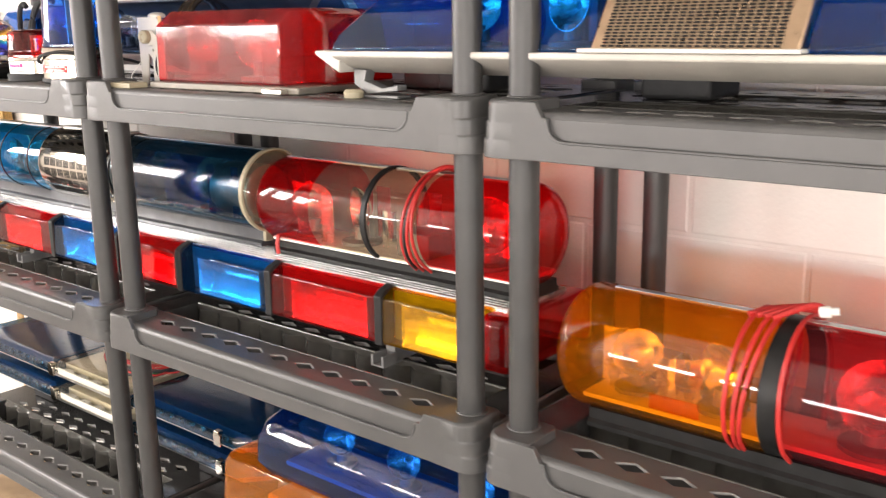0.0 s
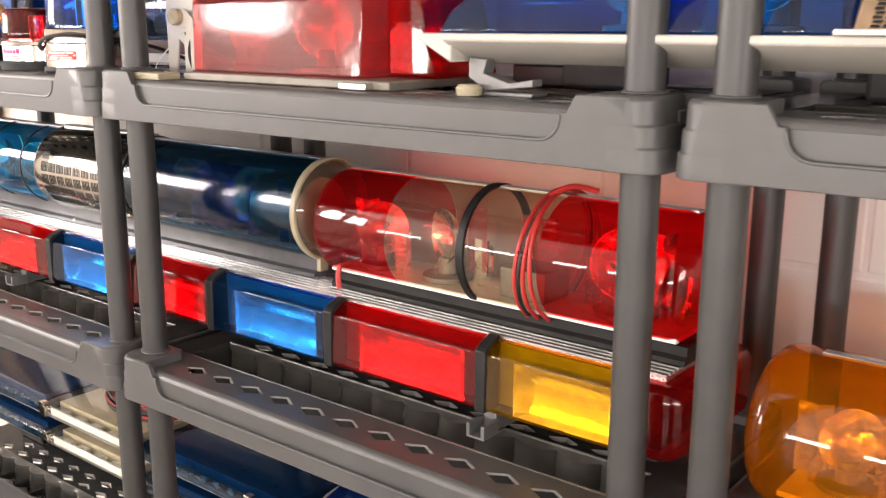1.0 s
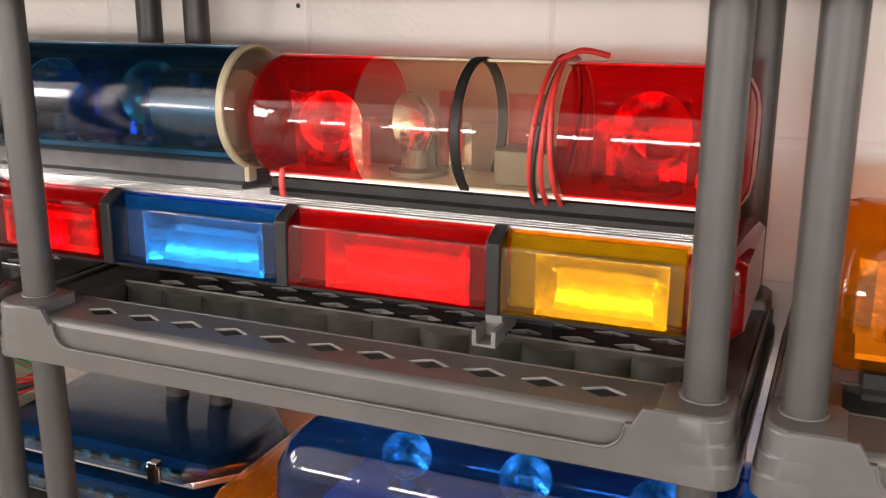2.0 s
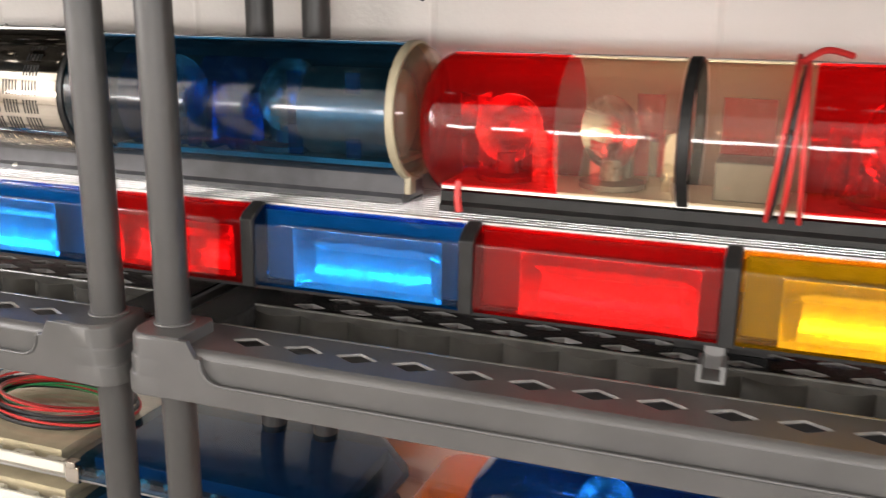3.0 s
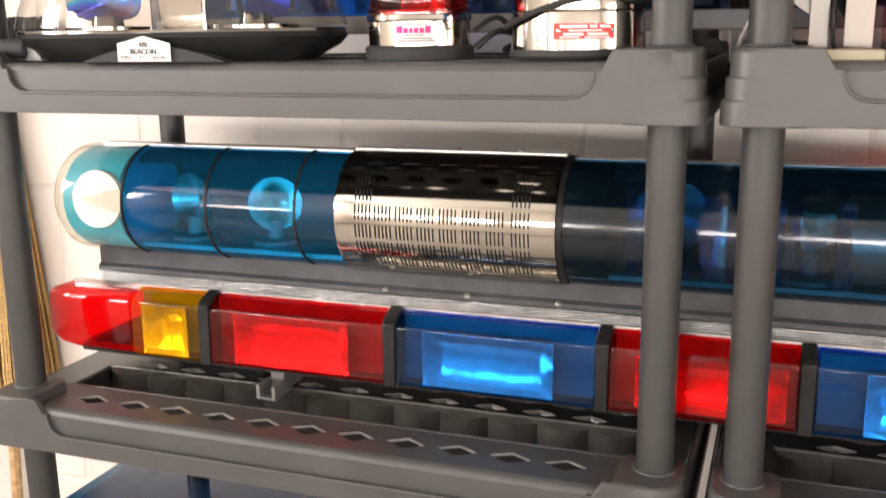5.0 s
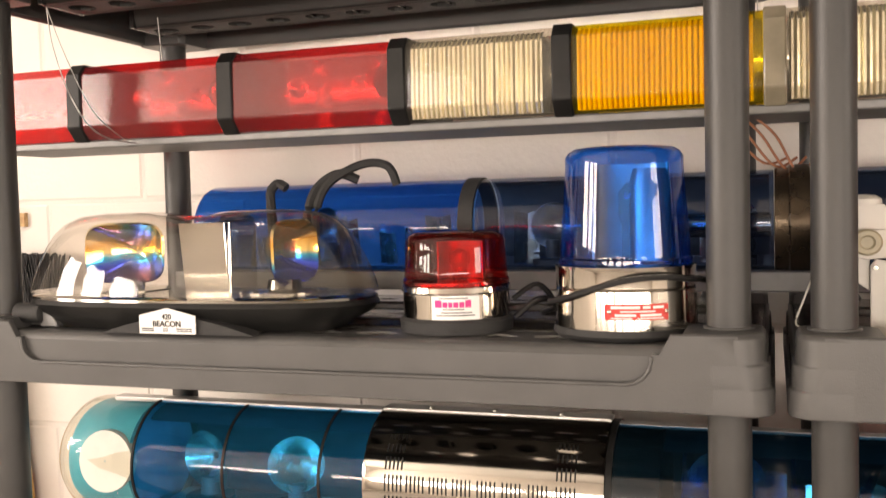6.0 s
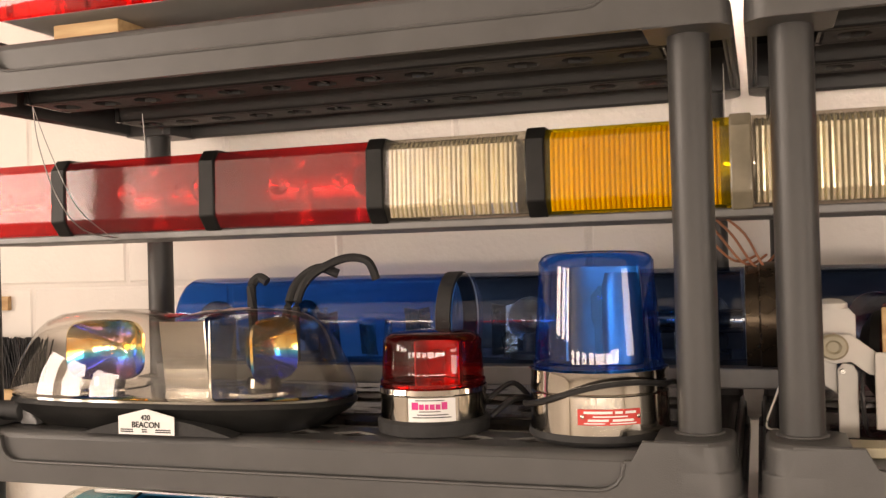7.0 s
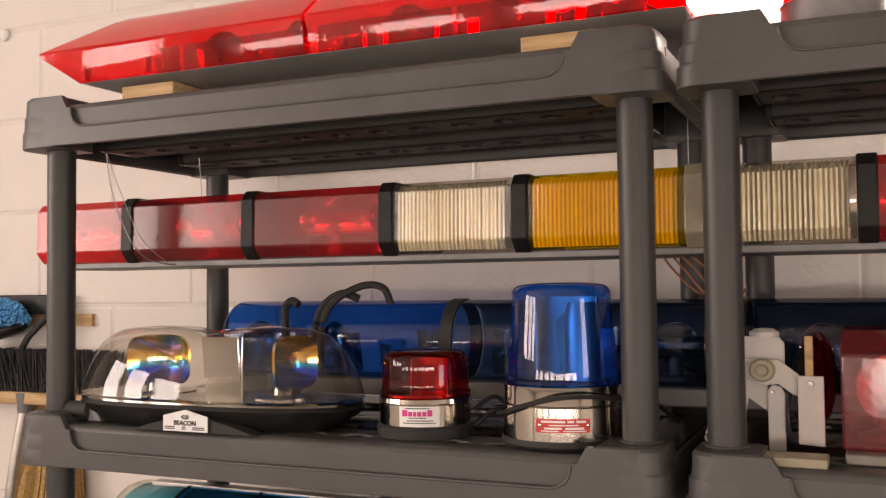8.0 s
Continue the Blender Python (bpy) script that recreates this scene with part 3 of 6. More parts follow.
def dish(name, parent, centre, way, r, depth, material=DISH, label=""):
    """A parabolic reflector bowl open towards way, with a bulb in it."""
    bm = bmesh.new()
    prof = [(0.006, 0.0)] + [(r * k / 7, depth * (k / 7) ** 2) for k in range(1, 8)]
    prof += [(r * 1.01, depth), (r * 1.01, depth - 0.002)] + [(r * k / 7 + 0.002, depth * (k / 7) ** 2 - 0.003) for k in range(6, 0, -1)]
    c = Vector(centre) - Vector(way).normalized() * depth * 0.6
    lathe_dir(bm, prof, c, way, 28)
    ob = part(name, bm, material, parent, label)
    bm = bmesh.new()
    lathe_dir(bm, [(0.004, 0), (0.005, 0.012), (0.009, 0.02), (0.0095, 0.027), (0.006, 0.034), (0.001, 0.036)], c + Vector(way).normalized() * 0.004, way, 14, True)
    part("bulb", bm, CLEAR, ob, "clear glass bulb")
    return ob


def rotator(parent, x, y, z, r, way, disc=None):
    """A rotating lamp: a gear plate on a pedestal that carries a reflector bowl."""
    bm = bmesh.new()
    lathe(bm, [(r * 0.9, 0), (r * 0.9, 0.006), (r * 0.35, 0.008), (r * 0.3, 0.03)], x, y, z, 24)
    w = Vector((way[0], way[1], 0)).normalized() * (0.36 * r + 0.008)
    box(bm, x - w.x - 0.006, x - w.x + 0.006, y - w.y - 0.005, y - w.y + 0.005, z + 0.006, z + r * 1.15)
    ped = part("pedestal", bm, DULL, parent)
    dish("reflector", parent, (x, y, z + 0.02 + r), way, r, r * 0.6)
    return ped


def lamp_cluster(parent, x0, x1, cy, z, h, seed_):
    """Folded mirror facets and small bulbs that stand between the rotating lamps of a tube."""
    rnd = random.Random(seed_)
    n = max(2, int((x1 - x0) / 0.035))
    for k in range(n):
        x = x0 + (x1 - x0) * (k + 0.5) / n + rnd.uniform(-0.006, 0.006)
        w, t, lean = rnd.uniform(0.012, 0.02), rnd.uniform(-0.9, 0.9), rnd.uniform(-0.012, 0.012)
        dx, dy = w * math.cos(t), w * math.sin(t)
        y, top = cy + rnd.uniform(-0.012, 0.03), h * rnd.uniform(0.5, 1.0)
        bm = bmesh.new()
        loft(bm, [[(x - dx, y - dy, z), (x, y + 0.006, z), (x + dx, y + dy, z), (x + dx, y + dy + 0.0015, z), (x, y + 0.0075, z), (x - dx, y - dy + 0.0015, z)],
                  [(x - dx, y - dy - lean, z + top), (x, y + 0.006 - lean, z + top * 0.94), (x + dx, y + dy - lean, z + top), (x + dx, y + dy + 0.0015 - lean, z + top), (x, y + 0.0075 - lean, z + top * 0.94), (x - dx, y - dy + 0.0015 - lean, z + top)]])
        part("mirror_facet", bm, MIRROR if k % 2 else DISH, parent, "folded mirror facet", sharp=15)
        bm = bmesh.new()
        lathe_dir(bm, [(0.005, 0), (0.005, 0.01), (0.0075, 0.016), (0.008, 0.024), (0.004, 0.03), (0.001, 0.031)], (x + 0.008, y - 0.018, z), (0.1, -0.1, 1), 12, True)
        part("bulb", bm, CLEAR, parent, "clear glass bulb")


def tube_lens(name, parent, x0, x1, cy, cz, r, material, label, dome0=0.0, dome1=0.0):
    """A closed round lens section, domed at either end by the length given."""
    prof = []
    if dome0:
        prof += [(x0 + dome0 * (1 - math.cos(radians(a))), r * (0.45 + 0.55 * math.sin(radians(a)))) for a in (0, 22, 45, 68)]
    prof += [(x0 + dome0, r), (x1 - dome1, r)]
    if dome1:
        prof += [(x1 - dome1 * (1 - math.cos(radians(a))), r * (0.45 + 0.55 * math.sin(radians(a)))) for a in (68, 45, 22, 0)]
    if dome0:
        prof.insert(0, (x0 - 0.001, 0.002))
    if dome1:
        prof.append((x1 + 0.001, 0.002))
    bm = bmesh.new()
    lathe_x(bm, prof, cy, cz, 48, caps=False)
    return part(name, bm, material, parent, label)


def hoop(bm, x, cy, cz, r, w, t):
    lathe_x(bm, [(x - w, r), (x - w, r + t), (x + w, r + t), (x + w, r), (x - w, r)], cy, cz, 48, caps=False)


def channel(bm, x0, x1, y0, y1, z0, z1):
    """A base channel with a flared foot and ribs along it."""
    pts = [(y0 - 0.006, z0), (y1 + 0.006, z0), (y1 + 0.006, z0 + 0.006), (y1, z0 + 0.01), (y1, z1), (y0, z1), (y0, z0 + 0.01), (y0 - 0.006, z0 + 0.006)]
    prism(bm, pts, x0, x1, "x")


def slots(bm, cy, cz, r, xs, a0, a1, w):
    """Short dark slots let into a round cover, each from angle a0 to a1 (0 is level to the front)."""
    for x in xs:
        pts = []
        for a in (a0, (a0 + a1) / 2, a1):
            pts.append((cy - r * math.cos(radians(a)), cz + r * math.sin(radians(a))))
        ring0 = [(x - w, p[0], p[1]) for p in pts]
        ring1 = [(x + w, p[0], p[1]) for p in pts]
        inner = [(x - w, cy + (p[0] - cy) * 0.985, cz + (p[1] - cz) * 0.985) for p in pts]
        inner1 = [(x + w, cy + (p[0] - cy) * 0.985, cz + (p[1] - cz) * 0.985) for p in pts]
        loft(bm, [inner, ring0, ring1, inner1], closed=False, caps=False)


# ---- second shelf: the long segmented light bar ----
Z2 = L[2] + DECK


def frame_reflector(parent, x0, x1, yf, z0, z1, material=SILVER):
    """A rectangular pressed reflector: a flat back with splayed walls."""
    bm = bmesh.new()
    b = 0.005
    # a lower bowl and a folded upper facet that meet in a crease, closed by splayed ends
    prof_ = ((0.0, 0.0), (0.06, 0.012), (0.3, 0.0175), (0.62, 0.018), (0.66, 0.0165), (0.8, 0.008), (0.97, 0.003), (1.0, 0.0))
    rows_ = []
    for f, d in prof_:
        z = z0 + (z1 - z0) * f
        ends = min(0.016, d) * 0.9
        line = [(x0, yf, z), (x0 + b * 0.3, yf + d * 0.35, z)]
        for j in range(7):
            u = j / 6
            line.append((x0 + b + ends + (x1 - x0 - 2 * b - 2 * ends) * u, yf + d + 0.0006 * math.sin(j * 2.3 + x0 * 40 + f * 5), z))
        line += [(x1 - b * 0.3, yf + d * 0.35, z), (x1, yf, z)]
        rows_.append(line)
    loft(bm, rows_, closed=False, caps=False)
    ob = part("reflector", bm, material, parent, sharp=20)
    return ob


seg_bar = thing("segmented_lightbar", (0.918, 0.21, Z2), "long segmented red, blue and amber light bar with ribbed aluminium top", "light bar")
SQ_Y0, SQ_Y1, SQ_Z0, SQ_Z1 = 0.078, 0.305, 0.962, 1.054
bm = bmesh.new()
channel(bm, 0.05, 1.79, SQ_Y0 + 0.035, SQ_Y1 - 0.035, SQ_Z0 - 0.012, SQ_Z0)
base = part("base_tray", bm, BLACK, seg_bar)
bm = bmesh.new()
# ribbed extrusion: a row of fine fins over a flat top
fins = [(0.109, SQ_Z1 - 0.01)]
for k in range(15):
    y = 0.109 + 0.0105 * k
    fins += [(y, SQ_Z1 + 0.002), (y + 0.0062, SQ_Z1 + 0.002), (y + 0.0066, SQ_Z1 - 0.001), (y + 0.0101, SQ_Z1 - 0.001)]
fins += [(0.268, SQ_Z1 - 0.01)]
prism(bm, fins, 0.045, 1.795, "x")
part("ribbed_extrusion", bm, EXTRUSION, seg_bar, "ribbed bare aluminium extrusion")
DIV = [0.018, 0.276, 0.541, 0.804, 1.024, 1.290, 1.560, 1.818]
SEG = [("amber", AMBER_SEG), ("red", RED), ("blue", BLUE), ("red", RED), ("blue", BLUE), ("red", RED), ("amber", AMBER_SEG)]
for (cname, m), a, b in zip(SEG, DIV, DIV[1:]):
    a2, b2 = (a + 0.142 if a < 0.1 else a + 0.008), (b - 0.052 if b > 1.7 else b - 0.008)
    for yf, yb, nm in ((SQ_Y0, 0.108, "front_lens"), (0.269, SQ_Y1, "rear_lens")):
        bm = bmesh.new()
        if nm == "front_lens":
            pts = [(yf + 0.004, SQ_Z0), (yf, SQ_Z0 + 0.006), (yf + 0.003, SQ_Z1 - 0.017), (yf + 0.008, SQ_Z1 - 0.012), (yb, SQ_Z1), (yb, SQ_Z0)]
        else:
            pts = [(yf, SQ_Z0), (yf, SQ_Z1), (yb - 0.008, SQ_Z1 - 0.012), (yb, SQ_Z1 - 0.02), (yb, SQ_Z0)]
        prism(bm, pts, a2, b2, "x")
        lens = part(nm, bm, m, seg_bar, cname + " plastic lens", bevel=0.0015)
    w = b2 - a2
    if abs(w - 0.204) < 0.03 and 0.7 < a < 0.9:
        frame_reflector(seg_bar, a2 + 0.03, b2 - 0.012, 0.0825, SQ_Z0 + 0.007, SQ_Z1 - 0.023)
    else:
        frame_reflector(seg_bar, a2 + w * (0.2 if a > 0.9 else 0.14), b2 - w * (0.08 if a > 0.9 else 0.2), 0.0825, SQ_Z0 + 0.004, SQ_Z1 - 0.019)
    # inner wall that the lens covers
    bm = boxes((a2 + 0.004, b2 - 0.004, 0.1055, 0.1075, SQ_Z0 + 0.004, SQ_Z1 - 0.006))
    part("inner_wall", bm, DULL, seg_bar)
for d in DIV[1:-1]:
    bm = bmesh.new()
    prism(bm, [(SQ_Y0 - 0.001, SQ_Z0 - 0.002), (SQ_Y0 - 0.001, SQ_Z1 - 0.013), (SQ_Y0 + 0.007, SQ_Z1 - 0.006), (0.1085, SQ_Z1 + 0.003), (0.1085, SQ_Z0 - 0.002)], d - 0.008, d + 0.008, "x")
    part("divider", bm, BLACK, seg_bar, "black plastic divider", bevel=0.0015)
for x0, x1, s in ((0.012, 0.158, 1), (1.768, 1.824, -1)):
    bm = bmesh.new()
    rings = []
    for k, (f, g) in enumerate(((0.0, 0.014), (0.15, 0.004), (0.35, 0.0), (1.0, 0.0))):
        x = x0 + (x1 - x0) * f if s > 0 else x1 - (x1 - x0) * f
        rings.append([(x, y, z) for y, z in rrect(SQ_Y0 + g, SQ_Y1 - g, SQ_Z0 + g * 0.5, SQ_Z1 - 0.006 - g * 0.5, 0.014, 3)])
    loft(bm, rings)
    part("end_cap", bm, RED, seg_bar, "red plastic end lens")
for x in (0.36, 1.548):
    bm = bmesh.new()
    box(bm, x - 0.014, x + 0.014, 0.085, 0.132, Z2 + 0.001, Z2 + 0.004)
    box(bm, x - 0.014, x - 0.009, 0.085, 0.118, Z2 + 0.004, Z2 + 0.02)
    box(bm, x + 0.009, x + 0.014, 0.085, 0.118, Z2 + 0.004, Z2 + 0.02)
    box(bm, x - 0.01, x + 0.01, 0.118, 0.17, Z2 + 0.002, SQ_Z0 - 0.012)
    part("mounting_foot", bm, DULL, seg_bar, "galvanised mounting clip")
for x in (0.2, 1.5):
    part("mounting_block", boxes((x, x + 0.1, 0.18, 0.26, Z2 + 0.0005, SQ_Z0 - 0.0115)), BLACK, seg_bar)

# ---- blue tube bar on top of it ----
TB_Y, TB_Z, TB_R = 0.19, 1.161, 0.078
blue_bar = thing("blue_tube_lightbar", (0.6, TB_Y, SQ_Z1 + 0.003), "smoky blue round tube light bar with chrome speaker grille", "light bar")
bm = bmesh.new()
channel(bm, 0.05, 1.185, 0.162, 0.22, SQ_Z1 + 0.003, 1.094)
base = part("base_channel", bm, DARK_METAL, blue_bar, "dark painted metal base channel")
for x in (0.505, 0.617, 0.735):
    bm = bmesh.new()
    lathe_dir(bm, [(0.0045, 0), (0.004, 0.002), (0.001, 0.003)], (x, 0.158, SQ_Z1 + 0.008), (0, -0.3, 1), 10, True)
    part("rivet", bm, STEEL, base)
tube_lens("end_lens", blue_bar, 0.0, 0.135, TB_Y, TB_Z, TB_R, CLEAR, "aged clear end lens", dome0=0.035)
bm = bmesh.new()
lathe_x(bm, [(0.022, 0.055), (0.028, 0.068), (0.04, 0.0735), (0.125, 0.0745)], TB_Y, TB_Z, 36)
inner = part("inner_drum", bm, TURQ, blue_bar, "turquoise inner filter drum")
bm = bmesh.new()
lathe_dir(bm, [(0.001, 0.0), (0.036, 0.0), (0.04, 0.002), (0.04, 0.013), (0.001, 0.0135)], (0.093, TB_Y - 0.0635, TB_Z + 0.008), (0.03, -1, 0.1), 28)
part("white_disc", bm, WHITE_PLASTIC, blue_bar, "white round reflector disc")
for a, b in ((0.135, 0.268), (0.268, 0.400), (0.400, 0.458)):
    tube_lens("lens", blue_bar, a + 0.001, b - 0.001, TB_Y, TB_Z, TB_R, BLUE_TEAL, "teal blue plastic lens")
tube_lens("lens", blue_bar, 0.746, 1.185, TB_Y, TB_Z, TB_R, BLUE_SMOKE, "smoky dark blue plastic lens")
for x in (0.135, 0.268, 0.400):
    bm = bmesh.new()
    hoop(bm, x, TB_Y, TB_Z, TB_R - 0.001, 0.0016, 0.0022)
    part("seam_ring", bm, BLACK, blue_bar)
bm = bmesh.new()
lathe_x(bm, [(0.458, TB_R - 0.002), (0.458, TB_R + 0.003), (0.462, TB_R + 0.004), (0.736, TB_R + 0.004), (0.740, TB_R + 0.003), (0.740, TB_R - 0.002)], TB_Y, TB_Z, 56)
cover = part("speaker_cover", bm, CHROME, blue_bar, "polished chrome speaker cover with slots")
bm = bmesh.new()
inner = [c + 0.005 * (j - 2) for c in (0.524, 0.552, 0.580, 0.609, 0.638, 0.668) for j in range(5)]
outer = [c + 0.005 * (j - 2) for c in (0.497, 0.699) for j in range(5)]
for a0, a1 in ((2, 15), (-14, -2), (-30, -18), (-44, -34)):
    slots(bm, TB_Y, TB_Z, TB_R + 0.0045, inner, a0, a1, 0.0009)
    slots(bm, TB_Y, TB_Z, TB_R + 0.0045, outer, a0, a1, 0.0009)
for a0, a1 in ((19, 29), (33, 40), (44, 49)):
    slots(bm, TB_Y, TB_Z, TB_R + 0.0045, outer, a0, a1, 0.0009)
tagged(part("slot", bm, BLACK, cover, "dark speaker slots"), kind="stuff")
bm = bmesh.new()
hoop(bm, 0.744, TB_Y, TB_Z, TB_R - 0.002, 0.0035, 0.004)
part("gasket", bm, BLACK, blue_bar)
bm = bmesh.new()
hoop(bm, 1.188, TB_Y, TB_Z, TB_R - 0.004, 0.005, 0.0065)
box(bm, 1.186, 1.194, TB_Y - 0.03, TB_Y - 0.012, TB_Z - TB_R - 0.016, TB_Z - TB_R + 0.008)
part("end_ring", bm, CREAM, blue_bar, "yellowed plastic end ring", bevel=0.0015)
bm = bmesh.new()
lathe_x(bm, [(1.195, TB_R - 0.001), (1.205, TB_R - 0.006), (1.209, TB_R - 0.016), (1.2095, 0.004)], TB_Y, TB_Z, 40)
part("end_dome", bm, CLEAR_OLD, blue_bar, "shallow yellowed clear end dome")
bm = bmesh.new()
lathe_x(bm, [(0.7485, TB_R - 0.003), (0.798, TB_R - 0.003), (0.7985, 0.03)], TB_Y, TB_Z, 40)
part("dark_sleeve", bm, BLACK, blue_bar, "dark inner sleeve")
for x0, x1 in ((0.14, 0.455), (0.80, 1.183)):
    bm = bmesh.new()
    lathe_x(bm, [(x0, TB_R - 0.005), (x1, TB_R - 0.005)], TB_Y, TB_Z, 20, -50, 125, caps=False)
    lathe_x(bm, [(x0, TB_R - 0.008), (x1, TB_R - 0.008)], TB_Y, TB_Z, 20, -50, 125, caps=False)
    tagged(part("back_shell", bm, TEAL_SHELL, blue_bar, "dark teal inner back shell"), kind="stuff")
for x in (0.835, 0.905, 0.972, 1.045, 1.12):
    part("blue_filter", boxes((x, x + 0.018, TB_Y - 0.045, TB_Y - 0.042, 1.108, 1.205)), BLUE_TEAL, blue_bar, "upright blue filter strip")
lamp_cluster(blue_bar, 0.81, 1.16, TB_Y + 0.01, 1.1065, 0.08, 3)
for x0, x1, w, zz in ((0.06, 0.4575, 0.010, 0.0025), (0.4585, 0.7395, 0.012, 0.006), (0.7405, 1.185, 0.008, 0.0006)):
    part("top_strip", boxes((x0, x1, TB_Y - w, TB_Y + w, TB_Z + TB_R - 0.004 + (0.0045 if zz > 0.005 else 0), TB_Z + TB_R + zz)), ALU, blue_bar, "thin bare aluminium top strip", bevel=0.001)
for x in (0.52, 0.60, 0.68):
    bm = bmesh.new()
    lathe(bm, [(0.0035, 0), (0.003, 0.002), (0.0008, 0.003)], x, TB_Y - 0.006, TB_Z + TB_R + 0.006, 10)
    part("strip_screw", bm, STEEL, blue_bar)
bm = boxes((0.14, 0.455, TB_Y - 0.045, TB_Y + 0.045, 1.10, 1.106), (0.75, 1.18, TB_Y - 0.045, TB_Y + 0.045, 1.10, 1.106))
part("inner_plate", bm, ALU, blue_bar)
rotator(blue_bar, 0.2, TB_Y, 1.107, 0.036, (-0.2, -1, 0.05))
rotator(blue_bar, 0.33, TB_Y, 1.107, 0.036, (0.5, -1, 0.05))
rotator(blue_bar, 0.86, TB_Y, 1.107, 0.045, (0.3, -1, 0.0))
rotator(blue_bar, 1.02, TB_Y, 1.107, 0.045, (0.9, -0.5, 0.0))
bm = bmesh.new()
lathe_x(bm, [(1.05, 0.03), (1.06, 0.052), (1.17, 0.052), (1.175, 0.03)], TB_Y, TB_Z - 0.005, 28)
part("inner_housing", bm, STEEL, blue_bar)
for x in (0.82, 0.93, 0.96):
    bm = bmesh.new()
    lathe_x(bm, [(x, 0.066), (x + 0.004, 0.066)], TB_Y, TB_Z, 32)
    part("filter_disc", bm, BLUE_TEAL, blue_bar, "blue filter disc")

# ---- red and clear tube bar ----
RB_Y, RB_Z, RB_R = 0.19, 1.150, 0.081
red_bar = thing("red_tube_lightbar", (1.52, RB_Y, SQ_Z1 + 0.003), "red and clear round tube light bar wrapped in red cable", "light bar")
bm = bmesh.new()
channel(bm, 1.235, 1.80, 0.15, 0.23, SQ_Z1 + 0.003, 1.078)
part("base_channel", bm, BLACK, red_bar)
tube_lens("lens", red_bar, 1.212, 1.372, RB_Y, RB_Z, RB_R, RED, "red plastic lens", dome0=0.03)
tube_lens("lens", red_bar, 1.373, 1.494, RB_Y, RB_Z, RB_R, CLEAR_OLD, "yellowed clear plastic lens")
tube_lens("lens", red_bar, 1.510, 1.618, RB_Y, RB_Z, RB_R, CLEAR_OLD, "yellowed clear plastic lens")
tube_lens("lens", red_bar, 1.619, 1.815, RB_Y, RB_Z, RB_R, RED, "red plastic lens", dome1=0.035)
bm = bmesh.new()
hoop(bm, 1.502, RB_Y, RB_Z, RB_R - 0.003, 0.006, 0.005)
part("centre_band", bm, BLACK, red_bar, "black rubber centre band", bevel=0.0015)
bm = bmesh.new()
box(bm, 1.24, 1.492, RB_Y - 0.007, RB_Y + 0.007, RB_Z + RB_R - 0.004, RB_Z + RB_R + 0.0006)
box(bm, 1.512, 1.79, RB_Y - 0.007, RB_Y + 0.007, RB_Z + RB_R - 0.004, RB_Z + RB_R + 0.0006)
part("top_strip", bm, ALU, red_bar, bevel=0.001)
part("inner_plate", boxes((1.24, 1.79, RB_Y - 0.05, RB_Y + 0.05, 1.083, 1.089)), WHITE_PLASTIC, red_bar)
rotator(red_bar, 1.30, RB_Y, 1.09, 0.038, (0.55, -1, 0.05))
rotator(red_bar, 1.42, RB_Y, 1.09, 0.04, (-0.6, -1, 0.0))
rotator(red_bar, 1.70, RB_Y, 1.09, 0.045, (0.5, -1, 0.1))
lamp_cluster(red_bar, 1.235, 1.37, RB_Y, 1.0895, 0.1, 5)
lamp_cluster(red_bar, 1.385, 1.49, RB_Y + 0.01, 1.0895, 0.08, 8)
lamp_cluster(red_bar, 1.63, 1.78, RB_Y + 0.01, 1.0895, 0.1, 11)
part("motor_box", boxes((1.53, 1.60, RB_Y - 0.03, RB_Y + 0.03, 1.089, 1.13)), DULL, red_bar, bevel=0.002)
for x0, x1 in ((1.44, 1.47), (1.53, 1.585)):
    part("filter_plate", boxes((x0, x1, RB_Y + 0.02, RB_Y + 0.023, 1.10, 1.19)), RED_PINK, red_bar, "red filter plate")
bm = bmesh.new()
cable(bm, [(1.262, 0.135, 1.095), (1.262, 0.13, 1.078), (1.264, 0.13, 1.06)], 0.004)
part("latch", bm, RED_WIRE, red_bar, "red plastic latch")
bm = bmesh.new()
for dx, lean in ((0.0, 0.006), (0.009, -0.003), (-0.012, 0.009)):
    pts = []
    for k in range(14):
        a = radians(-60 + 300 * k / 13)
        pts.append((1.604 + dx + lean * math.sin(a), RB_Y - (RB_R + 0.005) * math.cos(a), RB_Z + (RB_R + 0.005) * math.sin(a)))
    cable(bm, pts, 0.0028)
cable(bm, [(1.604, RB_Y - 0.03, RB_Z + RB_R + 0.001), (1.625, RB_Y - 0.012, RB_Z + RB_R + 0.012), (1.65, RB_Y + 0.01, RB_Z + RB_R + 0.006)], 0.0035)
part("cable_wrap", bm, RED_WIRE, red_bar, "loops of red cable")
bm = bmesh.new()
pts = []
for k in range(14):
    a = radians(-55 + 290 * k / 13)
    pts.append((1.598 + 0.012 * math.sin(a), RB_Y - (RB_R + 0.005) * math.cos(a), RB_Z + (RB_R + 0.005) * math.sin(a)))
cable(bm, pts, 0.0025)
part("black_cable", bm, BLACK_WIRE, red_bar)

